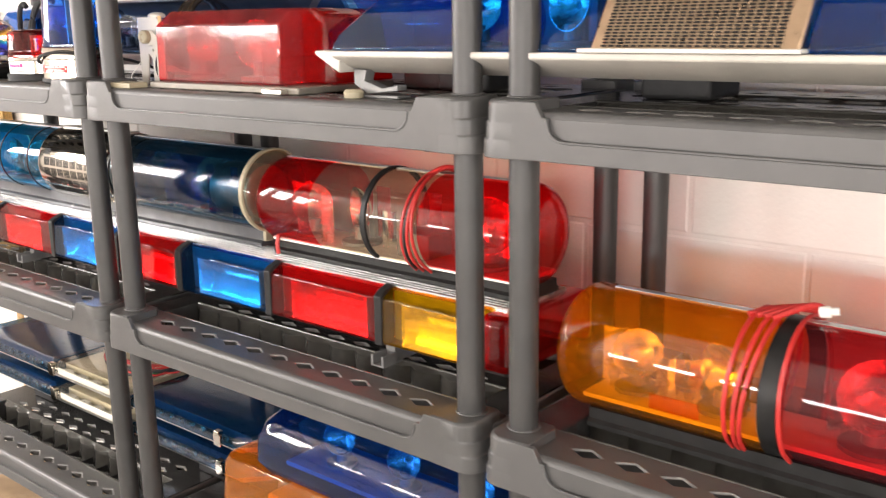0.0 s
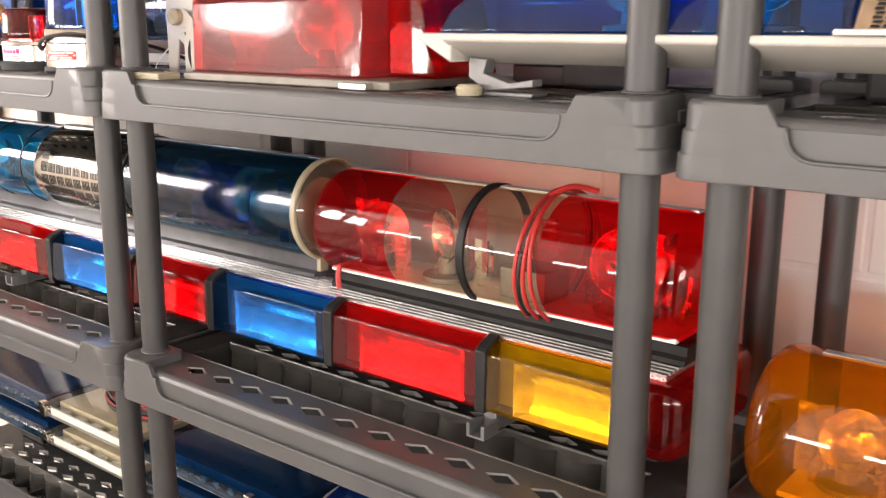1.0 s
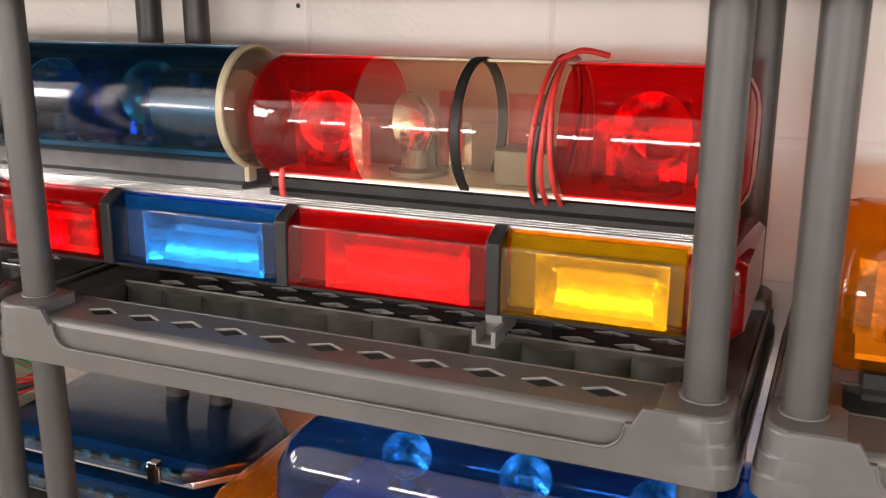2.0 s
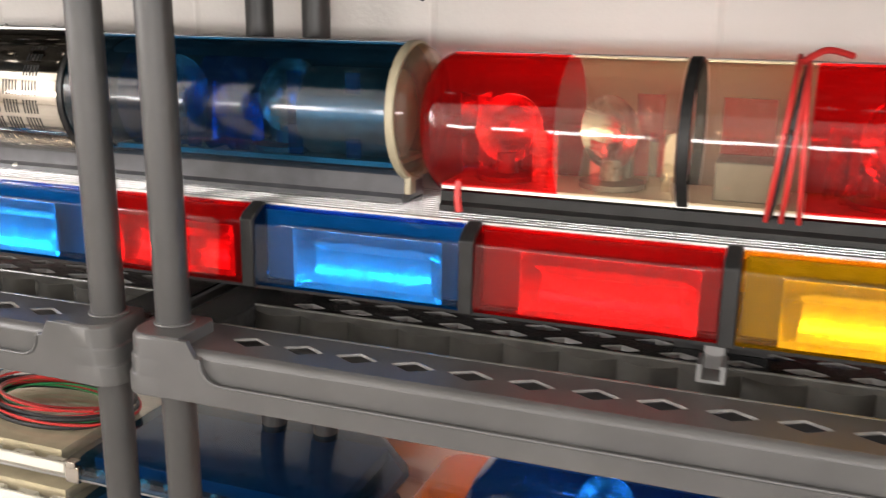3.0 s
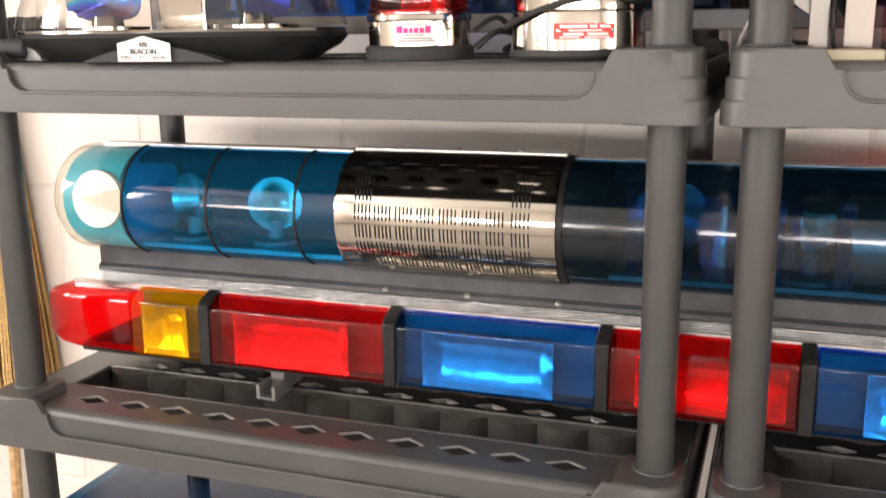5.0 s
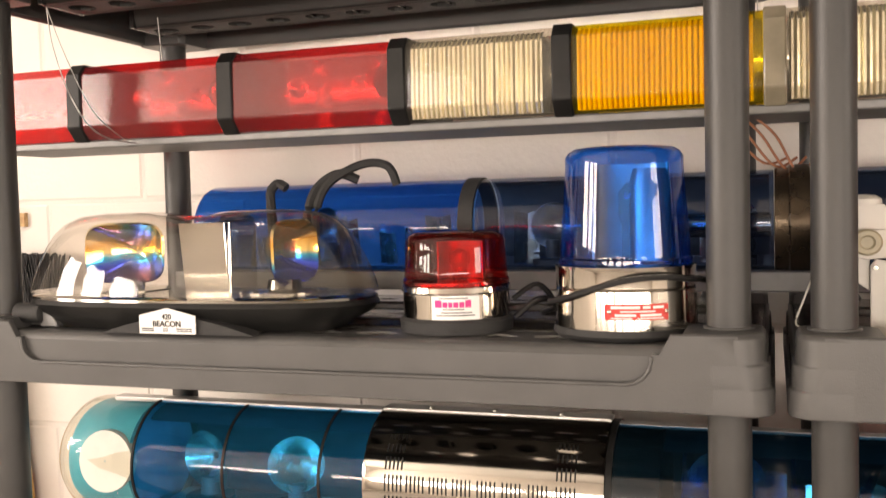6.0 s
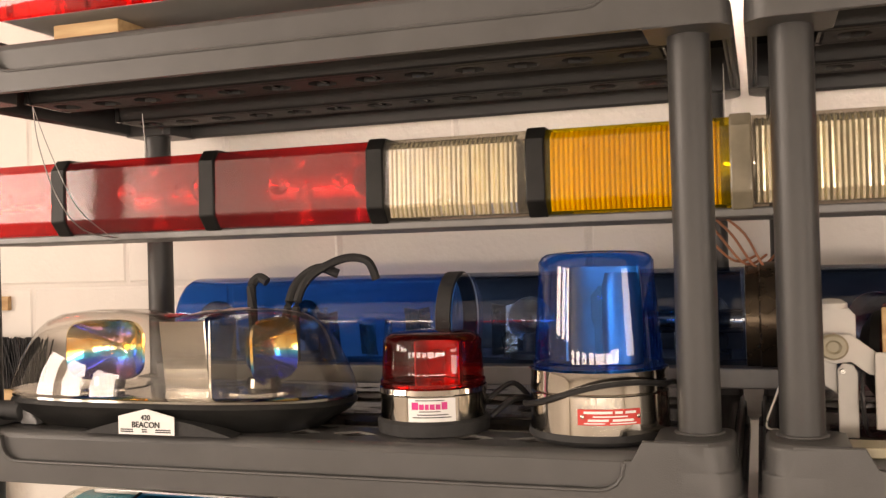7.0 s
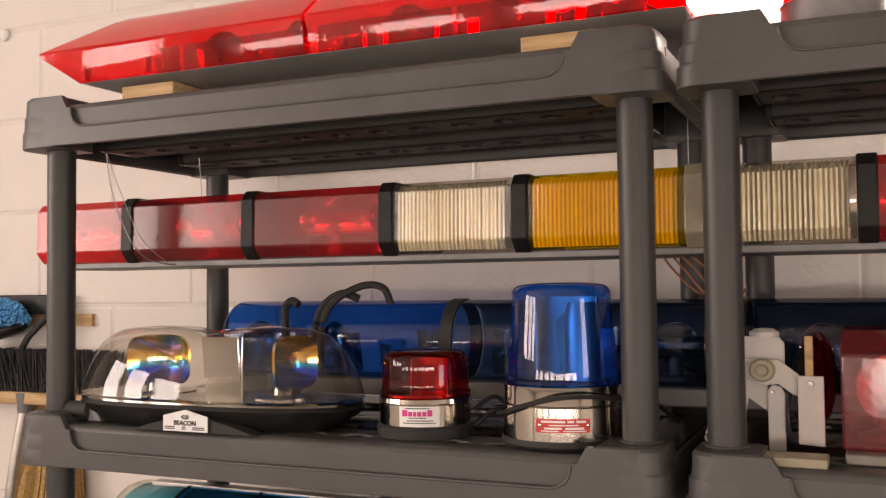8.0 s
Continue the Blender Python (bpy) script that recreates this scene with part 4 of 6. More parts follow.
# ---- amber and red tube bar in the third unit ----
AB_Y, AB_Z, AB_R = 0.15, 1.020, 0.088
amber_bar = thing("amber_tube_lightbar", (2.2, AB_Y, Z2), "amber and red round tube light bar tied with red cable", "light bar")
bm = bmesh.new()
channel(bm, 1.94, 2.72, 0.10, 0.20, Z2 + 0.001, 0.944)
part("base_channel", bm, BLACK, amber_bar)
tube_lens("lens", amber_bar, 1.892, 2.188, AB_Y, AB_Z, AB_R, AMBER, "amber plastic lens", dome0=0.03)
tube_lens("lens", amber_bar, 2.212, 2.74, AB_Y, AB_Z, AB_R, RED_SMOKY, "smoky red plastic lens", dome1=0.03)
bm = bmesh.new()
hoop(bm, 2.200, AB_Y, AB_Z, AB_R - 0.003, 0.011, 0.004)
part("centre_band", bm, BLACK, amber_bar)
part("top_strip", boxes((1.95, 2.70, AB_Y - 0.006, AB_Y + 0.006, AB_Z + AB_R - 0.004, AB_Z + AB_R + 0.0006)), ALU, amber_bar, bevel=0.001)
part("inner_plate", boxes((1.93, 2.70, AB_Y - 0.05, AB_Y + 0.05, 0.958, 0.964)), WHITE_PLASTIC, amber_bar)
lamp_cluster(amber_bar, 1.93, 2.18, AB_Y + 0.015, 0.9645, 0.09, 21)
lamp_cluster(amber_bar, 2.23, 2.6, AB_Y + 0.015, 0.9645, 0.09, 23)
rotator(amber_bar, 1.985, AB_Y, 0.965, 0.034, (0.6, -1, 0.15))
rotator(amber_bar, 2.11, AB_Y, 0.965, 0.036, (-0.5, -1, 0.0))
rotator(amber_bar, 2.30, AB_Y, 0.965, 0.046, (0.3, -1, 0.1))
rotator(amber_bar, 2.50, AB_Y, 0.965, 0.046, (-0.3, -1, 0.1))
part("filter_plate", boxes((2.03, 2.10, AB_Y - 0.05, AB_Y - 0.047, 0.965, 0.985)), AMBER, amber_bar)
bm = bmesh.new()
for dx, lean in ((-0.04, 0.004), (-0.018, 0.012), (0.026, -0.003), (-0.027, 0.009)):
    pts = []
    for k in range(14):
        a = radians(-60 + 300 * k / 13)
        pts.append((2.19 + dx + lean * math.sin(a), AB_Y - (AB_R + 0.004) * math.cos(a), AB_Z + (AB_R + 0.004) * math.sin(a)))
    cable(bm, pts, 0.003)
for k in range(4):
    cable(bm, [(2.15 + 0.01 * k, AB_Y - 0.03, AB_Z + AB_R + 0.004), (2.18 + 0.012 * k, AB_Y, AB_Z + AB_R + 0.010 + 0.003 * k), (2.23, AB_Y + 0.02, AB_Z + AB_R + 0.008)], 0.004)
part("cable_wrap", bm, RED_WIRE, amber_bar, "loops of red cable")
bm = bmesh.new()
lathe_dir(bm, [(0.007, 0), (0.0075, 0.012), (0.005, 0.013), (0.005, 0.022)], (2.225, AB_Y, AB_Z + AB_R + 0.012), (1, 0.2, 0.2), 14, True)
part("cable_plug", bm, WHITE_PLASTIC, amber_bar, "small white cable plug")

# ---- third shelf, first unit: beacons ----
Z3 = L[3] + DECK
mini = thing("mini_lightbar", (0.28, 0.05, Z3), "clear-domed mini beacon bar with two mirrored rotators", "beacon")
MX, MY = 0.283, 0.055


def oval(cx, cy, a, b, z, n=44, p=2.6):
    pts = []
    for k in range(n):
        t = 2 * math.pi * k / n
        c, s = math.cos(t), math.sin(t)
        pts.append((cx + a * math.copysign(abs(c) ** (2 / p), c), cy + b * math.copysign(abs(s) ** (2 / p), s), z))
    return pts


bm = bmesh.new()
loft(bm, [oval(MX, MY, 0.182, 0.066, Z3 + 0.001), oval(MX, MY, 0.192, 0.072, Z3 + 0.008), oval(MX, MY, 0.212, 0.08, Z3 + 0.018), oval(MX, MY, 0.221, 0.0845, Z3 + 0.028), oval(MX, MY, 0.218, 0.082, Z3 + 0.033)])
base = part("base", bm, BLACK, mini, "black plastic base")
bm = bmesh.new()
loft(bm, [oval(MX, MY, 0.2195, 0.083, Z3 + 0.0335), oval(MX, MY, 0.2185, 0.0825, Z3 + 0.036), oval(MX, MY, 0.215, 0.08, Z3 + 0.0368), oval(MX, MY, 0.05, 0.02, Z3 + 0.037)])
part("chrome_rim", bm, SMOKED_CHROME, mini, "dark chrome rim plate")
bm = bmesh.new()
dome = []
for a, b, h in ((0.221, 0.0845, 0.040), (0.2165, 0.082, 0.055), (0.208, 0.078, 0.074), (0.198, 0.073, 0.092), (0.187, 0.066, 0.108), (0.174, 0.056, 0.1195), (0.156, 0.042, 0.1275), (0.12, 0.024, 0.1315), (0.03, 0.006, 0.132)):
    ring = oval(MX, MY, a, b, Z3 + h)
    ring = [(x, y, z - (0.010 * math.exp(-((x - MX) / 0.035) ** 2) * max(0, (h - 0.07) / 0.06))) for x, y, z in ring]
    dome.append(ring)
loft(bm, dome)
part("dome", bm, CLEAR_DOME, mini, "clear plastic dome")


def sq(v):
    return math.copysign(abs(v) ** 0.5, v)


def dichroic(name):
    """A coated mirror whose colour runs from gold through cyan to violet blue."""
    m, nt, bsdf = node_mat(name)
    tc = nt.nodes.new("ShaderNodeTexCoord")
    nz = nt.nodes.new("ShaderNodeTexNoise")
    nz.inputs["Scale"].default_value, nz.inputs["Detail"].default_value = 13, 2.5
    nt.links.new(tc.outputs["Object"], nz.inputs["Vector"])
    rp = nt.nodes.new("ShaderNodeValToRGB")
    cols = ((0.22, (0.05, 0.02, 0.42)), (0.34, (0.02, 0.08, 0.85)), (0.42, (0.02, 0.5, 0.75)), (0.47, (1.0, 0.75, 0.25)), (0.58, (1.0, 0.5, 0.06)), (0.7, (1.0, 0.86, 0.55)))
    rp.color_ramp.elements[0].position, rp.color_ramp.elements[0].color = cols[0][0], (*cols[0][1], 1)
    rp.color_ramp.elements[1].position, rp.color_ramp.elements[1].color = cols[-1][0], (*cols[-1][1], 1)
    for p, c in cols[1:-1]:
        el = rp.color_ramp.elements.new(p)
        el.color = (*c, 1)
    sp = nt.nodes.new("ShaderNodeSeparateXYZ")
    nt.links.new(tc.outputs["Object"], sp.inputs[0])
    up = nt.nodes.new("ShaderNodeMapRange")
    up.inputs[1].default_value, up.inputs[2].default_value = 0.05, 0.118
    nt.links.new(sp.outputs["Z"], up.inputs[0])
    mix = nt.nodes.new("ShaderNodeMix")
    mix.inputs[0].default_value = 0.42
    nt.links.new(up.outputs[0], mix.inputs[2])
    nt.links.new(nz.outputs["Fac"], mix.inputs[3])
    nt.links.new(mix.outputs[0], rp.inputs["Fac"])
    nt.links.new(rp.outputs[0], bsdf.inputs["Base Color"])
    bsdf.inputs["Metallic"].default_value, bsdf.inputs["Roughness"].default_value = 0.92, 0.1
    return m


DICHRO = dichroic("dichroic_mirror")
for x, way in ((0.185, (0.12, -1, 0.02)), (0.395, (1.0, -0.03, 0.03))):
    bm = bmesh.new()
    lathe(bm, [(0.05, 0), (0.05, 0.004), (0.02, 0.006), (0.018, 0.016)], x, MY, Z3 + 0.0371, 28)
    part("turntable", bm, SMOKED_CHROME, mini)
    # wide oval mirror bowl
    bm = bmesh.new()
    q = Vector(way).to_track_quat("Z", "Y").to_matrix()
    c = Vector((x, MY + 0.005, Z3 + 0.084))
    rings = []
    for f in (0.05, 0.25, 0.45, 0.65, 0.85, 1.0):
        rings.append([c + q @ Vector((0.05 * f * sq(math.cos(2 * math.pi * k / 36)), 0.034 * f * sq(math.sin(2 * math.pi * k / 36)), 0.034 * f * f - 0.02)) for k in range(36)])
    rings.append([c + q @ Vector((0.052 * sq(math.cos(2 * math.pi * k / 36)), 0.036 * sq(math.sin(2 * math.pi * k / 36)), 0.012)) for k in range(36)])
    loft(bm, rings, caps=False)
    ob = part("oval_reflector", bm, DICHRO, mini, "oval mirror reflector with rainbow sheen")
    bm = bmesh.new()
    lathe_dir(bm, [(0.004, -0.02), (0.005, -0.005), (0.008, 0.0), (0.008, 0.01), (0.002, 0.015)], c, way, 14, True)
    part("bulb", bm, CLEAR, ob)
bm = bmesh.new()
prism(bm, [(MY - 0.010, Z3 + 0.0371), (MY - 0.020, Z3 + 0.118), (MY - 0.017, Z3 + 0.118), (MY - 0.007, Z3 + 0.0371)], 0.272, 0.33, "x")
box(bm, 0.331, 0.334, MY - 0.012, MY + 0.045, Z3 + 0.0371, Z3 + 0.118)
part("centre_mirror", bm, MIRROR, mini, "upright flat mirror plate")
bm = bmesh.new()
prism(bm, [(0.215 + 0.19 * k / 16, Z3 + 0.001 + 0.018 * math.sin(math.pi * k / 16)) for k in range(17)], -0.034, -0.01, "y")
plate = part("front_plate", bm, RUBBER, mini, "dark curved front plate")
bm = bmesh.new()
sx0, sx1, sy = 0.268, 0.338, -0.0375
prism(bm, [(sx0, Z3 + 0.002), (sx1, Z3 + 0.002), (sx1, Z3 + 0.0215), ((sx0 + sx1) / 2, Z3 + 0.0295), (sx0, Z3 + 0.0215)], sy, sy + 0.0015, "y")
sign = part("sign", bm, PAPER, mini, "white sign with black lettering")
words("420", 0.0078, pose((sx0 + sx1) / 2, sy - 0.0006, Z3 + 0.0178, 90), INK, sign)
words("BEACON", 0.0088, pose((sx0 + sx1) / 2, sy - 0.0006, Z3 + 0.0098, 90), INK, sign)
bm = bmesh.new()
for x0, x1 in ((0.271, 0.289), (0.298, 0.305), (0.315, 0.335)):
    for z in (Z3 + 0.0068, Z3 + 0.0045):
        box(bm, x0, x1 - 0.003 * random.random(), sy - 0.0006, sy, z, z + 0.0012)
part("small_print", bm, INK, sign, "small unreadable print")


bm = bmesh.new()
lathe_x(bm, [(0.066, 0.009), (0.068, 0.012), (0.104, 0.012), (0.106, 0.009)], 0.004, Z3 + 0.0165, 20)
part("roller_foot", bm, RUBBER, mini, "black rubber roller foot")
bm = bmesh.new()
prism(bm, [(0.102, Z3 + 0.001), (0.126, Z3 + 0.001), (0.124, Z3 + 0.008), (0.116, Z3 + 0.017), (0.102, Z3 + 0.021)], 0.0, 0.03, "y")
box(bm, 0.07, 0.13, 0.012, 0.05, Z3 + 0.001, Z3 + 0.006)
part("foot_bracket", bm, DULL, mini, "grey foot bracket", bevel=0.0015)


def beacon(name, label, cx, cy, lens_material, r_base, h_base, r0, r1, h_top, lens_label):
    th = thing(name, (cx, cy, Z3), label, "beacon", "beacons on the shelf")
    bm = bmesh.new()
    if name == "red_beacon":
        lathe(bm, [(r_base, 0), (r_base + 0.001, 0.012), (r_base - 0.002, 0.015)], cx, cy, Z3 + 0.001, 40)
        part("foot_ring", bm, RUBBER, th, "black rubber foot ring")
        bm = bmesh.new()
        lathe(bm, [(r_base - 0.003, 0.0152), (r_base - 0.003, 0.040), (r_base - 0.001, 0.042), (r_base - 0.002, 0.047), (r1 - 0.003, 0.049)], cx, cy, Z3 + 0.001, 48)
    else:
        lathe(bm, [(r_base - 0.003, 0), (r_base + 0.001, 0.004), (r_base, 0.010)], cx, cy, Z3 + 0.001, 40)
        part("foot_ring", bm, RUBBER, th, "black rubber foot ring")
        bm = bmesh.new()
        lathe(bm, [(r_base - 0.001, 0.0102), (r_base - 0.002, 0.046), (r_base - 0.0032, 0.0475), (r_base - 0.002, 0.049), (r_base - 0.002, h_base - 0.004), (r_base - 0.001, h_base), (r_base - 0.01, h_base + 0.002)], cx, cy, Z3 + 0.001, 48)
    part("chrome_base", bm, CHROME, th, "polished chrome base")
    bm = bmesh.new()
    hb = h_base + 0.002
    prof = [(r0, hb), (r0, hb + 0.004), (r0 - 0.002, hb + 0.006)]
    for k in range(1, 6):
        prof.append((r0 + (r1 - r0) * k / 5 - 0.001, hb + (h_top - 0.018 - hb) * k / 5))
    for a in (20, 45, 70, 90):
        prof.append((r1 - 0.014 + 0.014 * math.cos(radians(a)), h_top - 0.014 + 0.014 * math.sin(radians(a))))
    prof += [(r1 * 0.5, h_top + 0.0015), (0.004, h_top + 0.002)]
    lathe(bm, prof, cx, cy, Z3 + 0.001, 56)
    part("dome", bm, lens_material, th, lens_label)
    return th


def half_mirror(parent, cx, cy, z, r, h):
    """A half-round upright mirror with a bulb in front of it."""
    bm = bmesh.new()
    rings = []
    for zz in (z, z + h):
        ring = [(cx + r * math.cos(radians(a)), cy + r * 0.7 * math.sin(radians(a)), zz) for a in range(-10, 191, 20)]
        ring += [(cx + (r + 0.002) * math.cos(radians(a)), cy + (r * 0.7 + 0.002) * math.sin(radians(a)), zz) for a in range(190, -11, -20)]
        rings.append(ring)
    loft(bm, rings)
    part("mirror", bm, STEEL, parent, "half-round upright mirror")
    bm = bmesh.new()
    lathe(bm, [(0.008, 0), (0.008, h * 0.35), (0.011, h * 0.45), (0.011, h * 0.7), (0.003, h * 0.8)], cx, cy - 0.004, z, 16)
    part("bulb", bm, CLEAR, parent, "clear glass bulb")


red_b = beacon("red_beacon", "small red-domed beacon on a chrome and rubber base", 0.596, 0.061, RED_DEEP, 0.0595, 0.047, 0.0565, 0.054, 0.103, "deep red plastic dome")
half_mirror(red_b, 0.60, 0.066, Z3 + 0.053, 0.024, 0.04)
bm = bmesh.new()
lathe(bm, [(0.052, 0), (0.052, 0.004)], 0.596, 0.061, Z3 + 0.0485, 30)
part("inner_plate", bm, MIRROR, red_b)
blue_b = beacon("blue_beacon", "tall blue-domed beacon on a chrome drum base", 0.775, 0.055, BLUE_ROYAL, 0.0705, 0.069, 0.0655, 0.0585, 0.183, "bright blue plastic dome")
half_mirror(blue_b, 0.78, 0.06, Z3 + 0.074, 0.036, 0.095)
bm = bmesh.new()
lathe(bm, [(0.02, 0), (0.02, 0.075), (0.016, 0.09)], 0.80, 0.055, Z3 + 0.073, 20)
part("inner_housing", bm, STEEL, blue_b)


def curved_label(parent, name, cx, cy, r, a0, a1, z0, z1, material, label=""):
    """A label wrapped on a round base; angles in degrees from the front, positive to the right."""
    bm = bmesh.new()
    rings = []
    for z in (z0, z1):
        rings.append([(cx + r * math.sin(radians(a0 + (a1 - a0) * k / 10)), cy - r * math.cos(radians(a0 + (a1 - a0) * k / 10)), z) for k in range(11)])
    loft(bm, rings, closed=False, caps=False)
    return part(name, bm, material, parent, label)


lab = curved_label(red_b, "label", 0.596, 0.061, 0.0572, -8, 42, Z3 + 0.0165, Z3 + 0.0405, PAPER, "white paper label with magenta print")
for a0, a1, z0, z1, m in ((-4, 3, .029, .0365, MAGENTA), (4, 9, .029, .0345, MAGENTA), (10, 14, .029, .0345, MAGENTA), (15, 20, .029, .0345, MAGENTA), (21, 26, .029, .0345, MAGENTA), (27, 33, .029, .0365, MAGENTA),
                          (0, 30, .0378, .0388, INK), (4, 26, .0265, .0275, INK), (2, 34, .0232, .0243, INK), (-3, 37, .0205, .0216, INK)):
    curved_label(red_b, "print_bar", 0.596, 0.061, 0.0575, a0, a1, Z3 + z0, Z3 + z1, m).parent = lab
lab = curved_label(blue_b, "label", 0.775, 0.055, 0.0698, -8, 42, Z3 + 0.0215, Z3 + 0.0365, RED_INK, "red metal maker's plate with white print")
for a0, a1, z0, z1 in ((-3, 19, 0.0323, 0.0347), (21, 27, 0.0323, 0.0347), (29, 38, 0.0323, 0.0347), (4, 31, 0.0290, 0.0303), (0, 16, 0.0251, 0.0273), (19, 36, 0.0251, 0.0273), (-3, 13, 0.0227, 0.0239), (17, 38, 0.0227, 0.0239)):
    curved_label(blue_b, "print_bar", 0.775, 0.055, 0.0701, a0, a1, Z3 + z0, Z3 + z1, PAPER).parent = lab
for a in (-4, 40):
    bm = bmesh.new()
    d = Vector((math.sin(radians(a)), -math.cos(radians(a)), 0))
    lathe_dir(bm, [(0.0022, 0), (0.002, 0.0012), (0.0005, 0.0018)], Vector((0.775, 0.055, Z3 + 0.0295)) + d * 0.0698, d, 10, True)
    part("plate_rivet", bm, CHROME, lab)
bm = bmesh.new()
pts = [(0.775 + 0.0745 * math.sin(radians(a)), 0.055 - 0.0745 * math.cos(radians(a)), Z3 + h) for a, h in ((-75, 0.034), (-60, 0.036), (-35, 0.043), (-10, 0.053), (15, 0.06), (40, 0.061), (65, 0.057), (95, 0.054))]
cable(bm, pts + [(0.87, 0.12, Z3 + 0.04), (0.88, 0.2, Z3 + 0.01)], 0.003)
part("power_cable", bm, BLACK_WIRE, blue_b, "black power cable draped round the base")
bm = bmesh.new()
cable(bm, [(0.65, 0.09, Z3 + 0.03), (0.675, 0.1, Z3 + 0.045), (0.69, 0.12, Z3 + 0.02), (0.67, 0.15, Z3 + 0.008), (0.72, 0.18, Z3 + 0.006)], 0.003)
cable(bm, [(0.655, 0.08, Z3 + 0.012), (0.68, 0.09, Z3 + 0.03), (0.7, 0.14, Z3 + 0.02)], 0.0035)
part("power_cable", bm, BLACK_WIRE, red_b, "coiled black power cable")

# ---- third shelf, behind: blue tube bar ----
RY, RZ, RR = 0.25, 1.465, 0.058
rear = thing("blue_rear_lightbar", (0.95, RY, Z3), "dark blue round tube light bar on an aluminium base", "light bar")
part("base_rail", boxes((0.15, 1.72, RY - 0.05, RY + 0.05, 1.388, 1.411)), DULL, rear, "dull metal base rail", bevel=0.002)
for x in (0.25, 1.55):
    part("mounting_block", boxes((x - 0.04, x + 0.04, RY - 0.04, RY + 0.04, Z3 + 0.0005, 1.388)), BLACK, rear, bevel=0.003)
for a, b, d0, d1, m in ((0.176, 0.555, 0.016, 0, BLUE_DEEP), (0.577, 0.915, 0, 0, BLUE_GREY), (0.965, 1.30, 0, 0, BLUE_GREY), (1.32, 1.74, 0, 0.03, BLUE_DEEP)):
    tube_lens("lens", rear, a, b, RY, RZ, RR, m, "blue plastic lens", d0, d1)
bm = bmesh.new()
hoop(bm, 0.565, RY, RZ, RR - 0.003, 0.009, 0.005)
part("band", bm, RUBBER, rear, "black strap band")
bm = bmesh.new()
lathe_x(bm, [(0.916, RR - 0.003), (0.916, RR + 0.002), (0.930, RR + 0.002), (0.932, RR + 0.005), (0.952, RR + 0.005), (0.954, RR + 0.002), (0.964, RR + 0.002), (0.964, RR - 0.003)], RY, RZ, 48, caps=False)
part("centre_band", bm, SMOKED_BRONZE, rear, "dark bronzed centre band")
bm = bmesh.new()
lathe_x(bm, [(0.80, 0.012), (0.80, 0.014), (0.912, 0.014), (0.912, 0.012)], RY - 0.01, RZ - 0.004, 18)
part("inner_rod", bm, CHROME, rear)
for x0, x1 in ((0.585, 0.91), (0.97, 1.295)):
    bm = bmesh.new()
    lathe_x(bm, [(x0, RR - 0.005), (x1, RR - 0.005)], RY, RZ, 20, -50, 100, caps=False)
    lathe_x(bm, [(x0, RR - 0.008), (x1, RR - 0.008)], RY, RZ, 20, -50, 100, caps=False)
    tagged(part("back_shell", bm, GREY_SHELL, rear, "grey inner back shell"), kind="stuff")
lamp_cluster(rear, 0.20, 0.52, RY, 1.4165, 0.07, 31)
lamp_cluster(rear, 0.60, 0.90, RY + 0.01, 1.4165, 0.07, 33)
lamp_cluster(rear, 0.98, 1.28, RY + 0.01, 1.4165, 0.07, 35)
for x, w in ((0.22, (0.2, -1, 0)), (0.36, (-0.4, -1, 0)), (0.66, (0.4, -1, 0)), (0.87, (0.3, -1, 0.0)), (1.05, (0.2, -1, 0)), (1.2, (0.2, -1, 0))):
    rotator(rear, x, RY, 1.416, 0.028, w)
bm = bmesh.new()
cable(bm, [(0.315, 0.175, 1.42), (0.313, 0.178, 1.48), (0.308, 0.185, 1.512), (0.316, 0.19, 1.524), (0.328, 0.19, 1.518)], 0.0062)
cable(bm, [(0.365, 0.17, 1.42), (0.360, 0.18, 1.47), (0.368, 0.19, 1.512), (0.395, 0.20, 1.534), (0.42, 0.21, 1.526)], 0.0062)
cable(bm, [(0.378, 0.17, 1.42), (0.374, 0.18, 1.485), (0.388, 0.19, 1.522), (0.43, 0.20, 1.545), (0.462, 0.205, 1.542), (0.472, 0.21, 1.518)], 0.0056)
part("thick_cable", bm, RUBBER, rear, "thick looped black cable")

# ---- long ribbed bar hung under the top shelf ----
hung = thing("hanging_lightbar", (0.6, 0.2, 1.588), "long red, clear and amber light bar hung on thin wires", "light bar")
UY0, UY1, UZ0, UZ1 = 0.128, 0.30, 1.585, 1.683
FLUTE = solid("fluted_clear_optic", (1.0, 0.95, 0.82), 0.2, 0.78, var=0.04, scale=70, bump=0.02, fine=90)
FLUTE_AMBER = solid("fluted_amber_optic", (1.0, 0.68, 0.06), 0.3, 0.0, var=0.04, scale=70, bump=0.02, fine=90)
PALE_SMOKE = solid("pale_smoky_plastic", (0.3, 0.26, 0.19), 0.2, var=0.2, scale=30, stain=0.2)
UD = [-0.134, 0.056, 0.281, 0.507, 0.699, 0.917, 1.105, 1.33]
UM = [RED_HAZY, RED_HAZY, RED_HAZY, CLEAR_RIB, AMBER_RIB, CLEAR_RIB, RED_HAZY]
UL = ["hazy red lens", "hazy red lens", "hazy red lens", "ribbed clear lens", "ribbed amber lens", "ribbed clear lens", "hazy red lens"]
part("base_tray", boxes((-0.12, 1.31, UY0 + 0.015, UY1 - 0.015, UZ0 - 0.008, UZ0 + 0.002)), DULL, hung, "dull metal base tray", bevel=0.002)
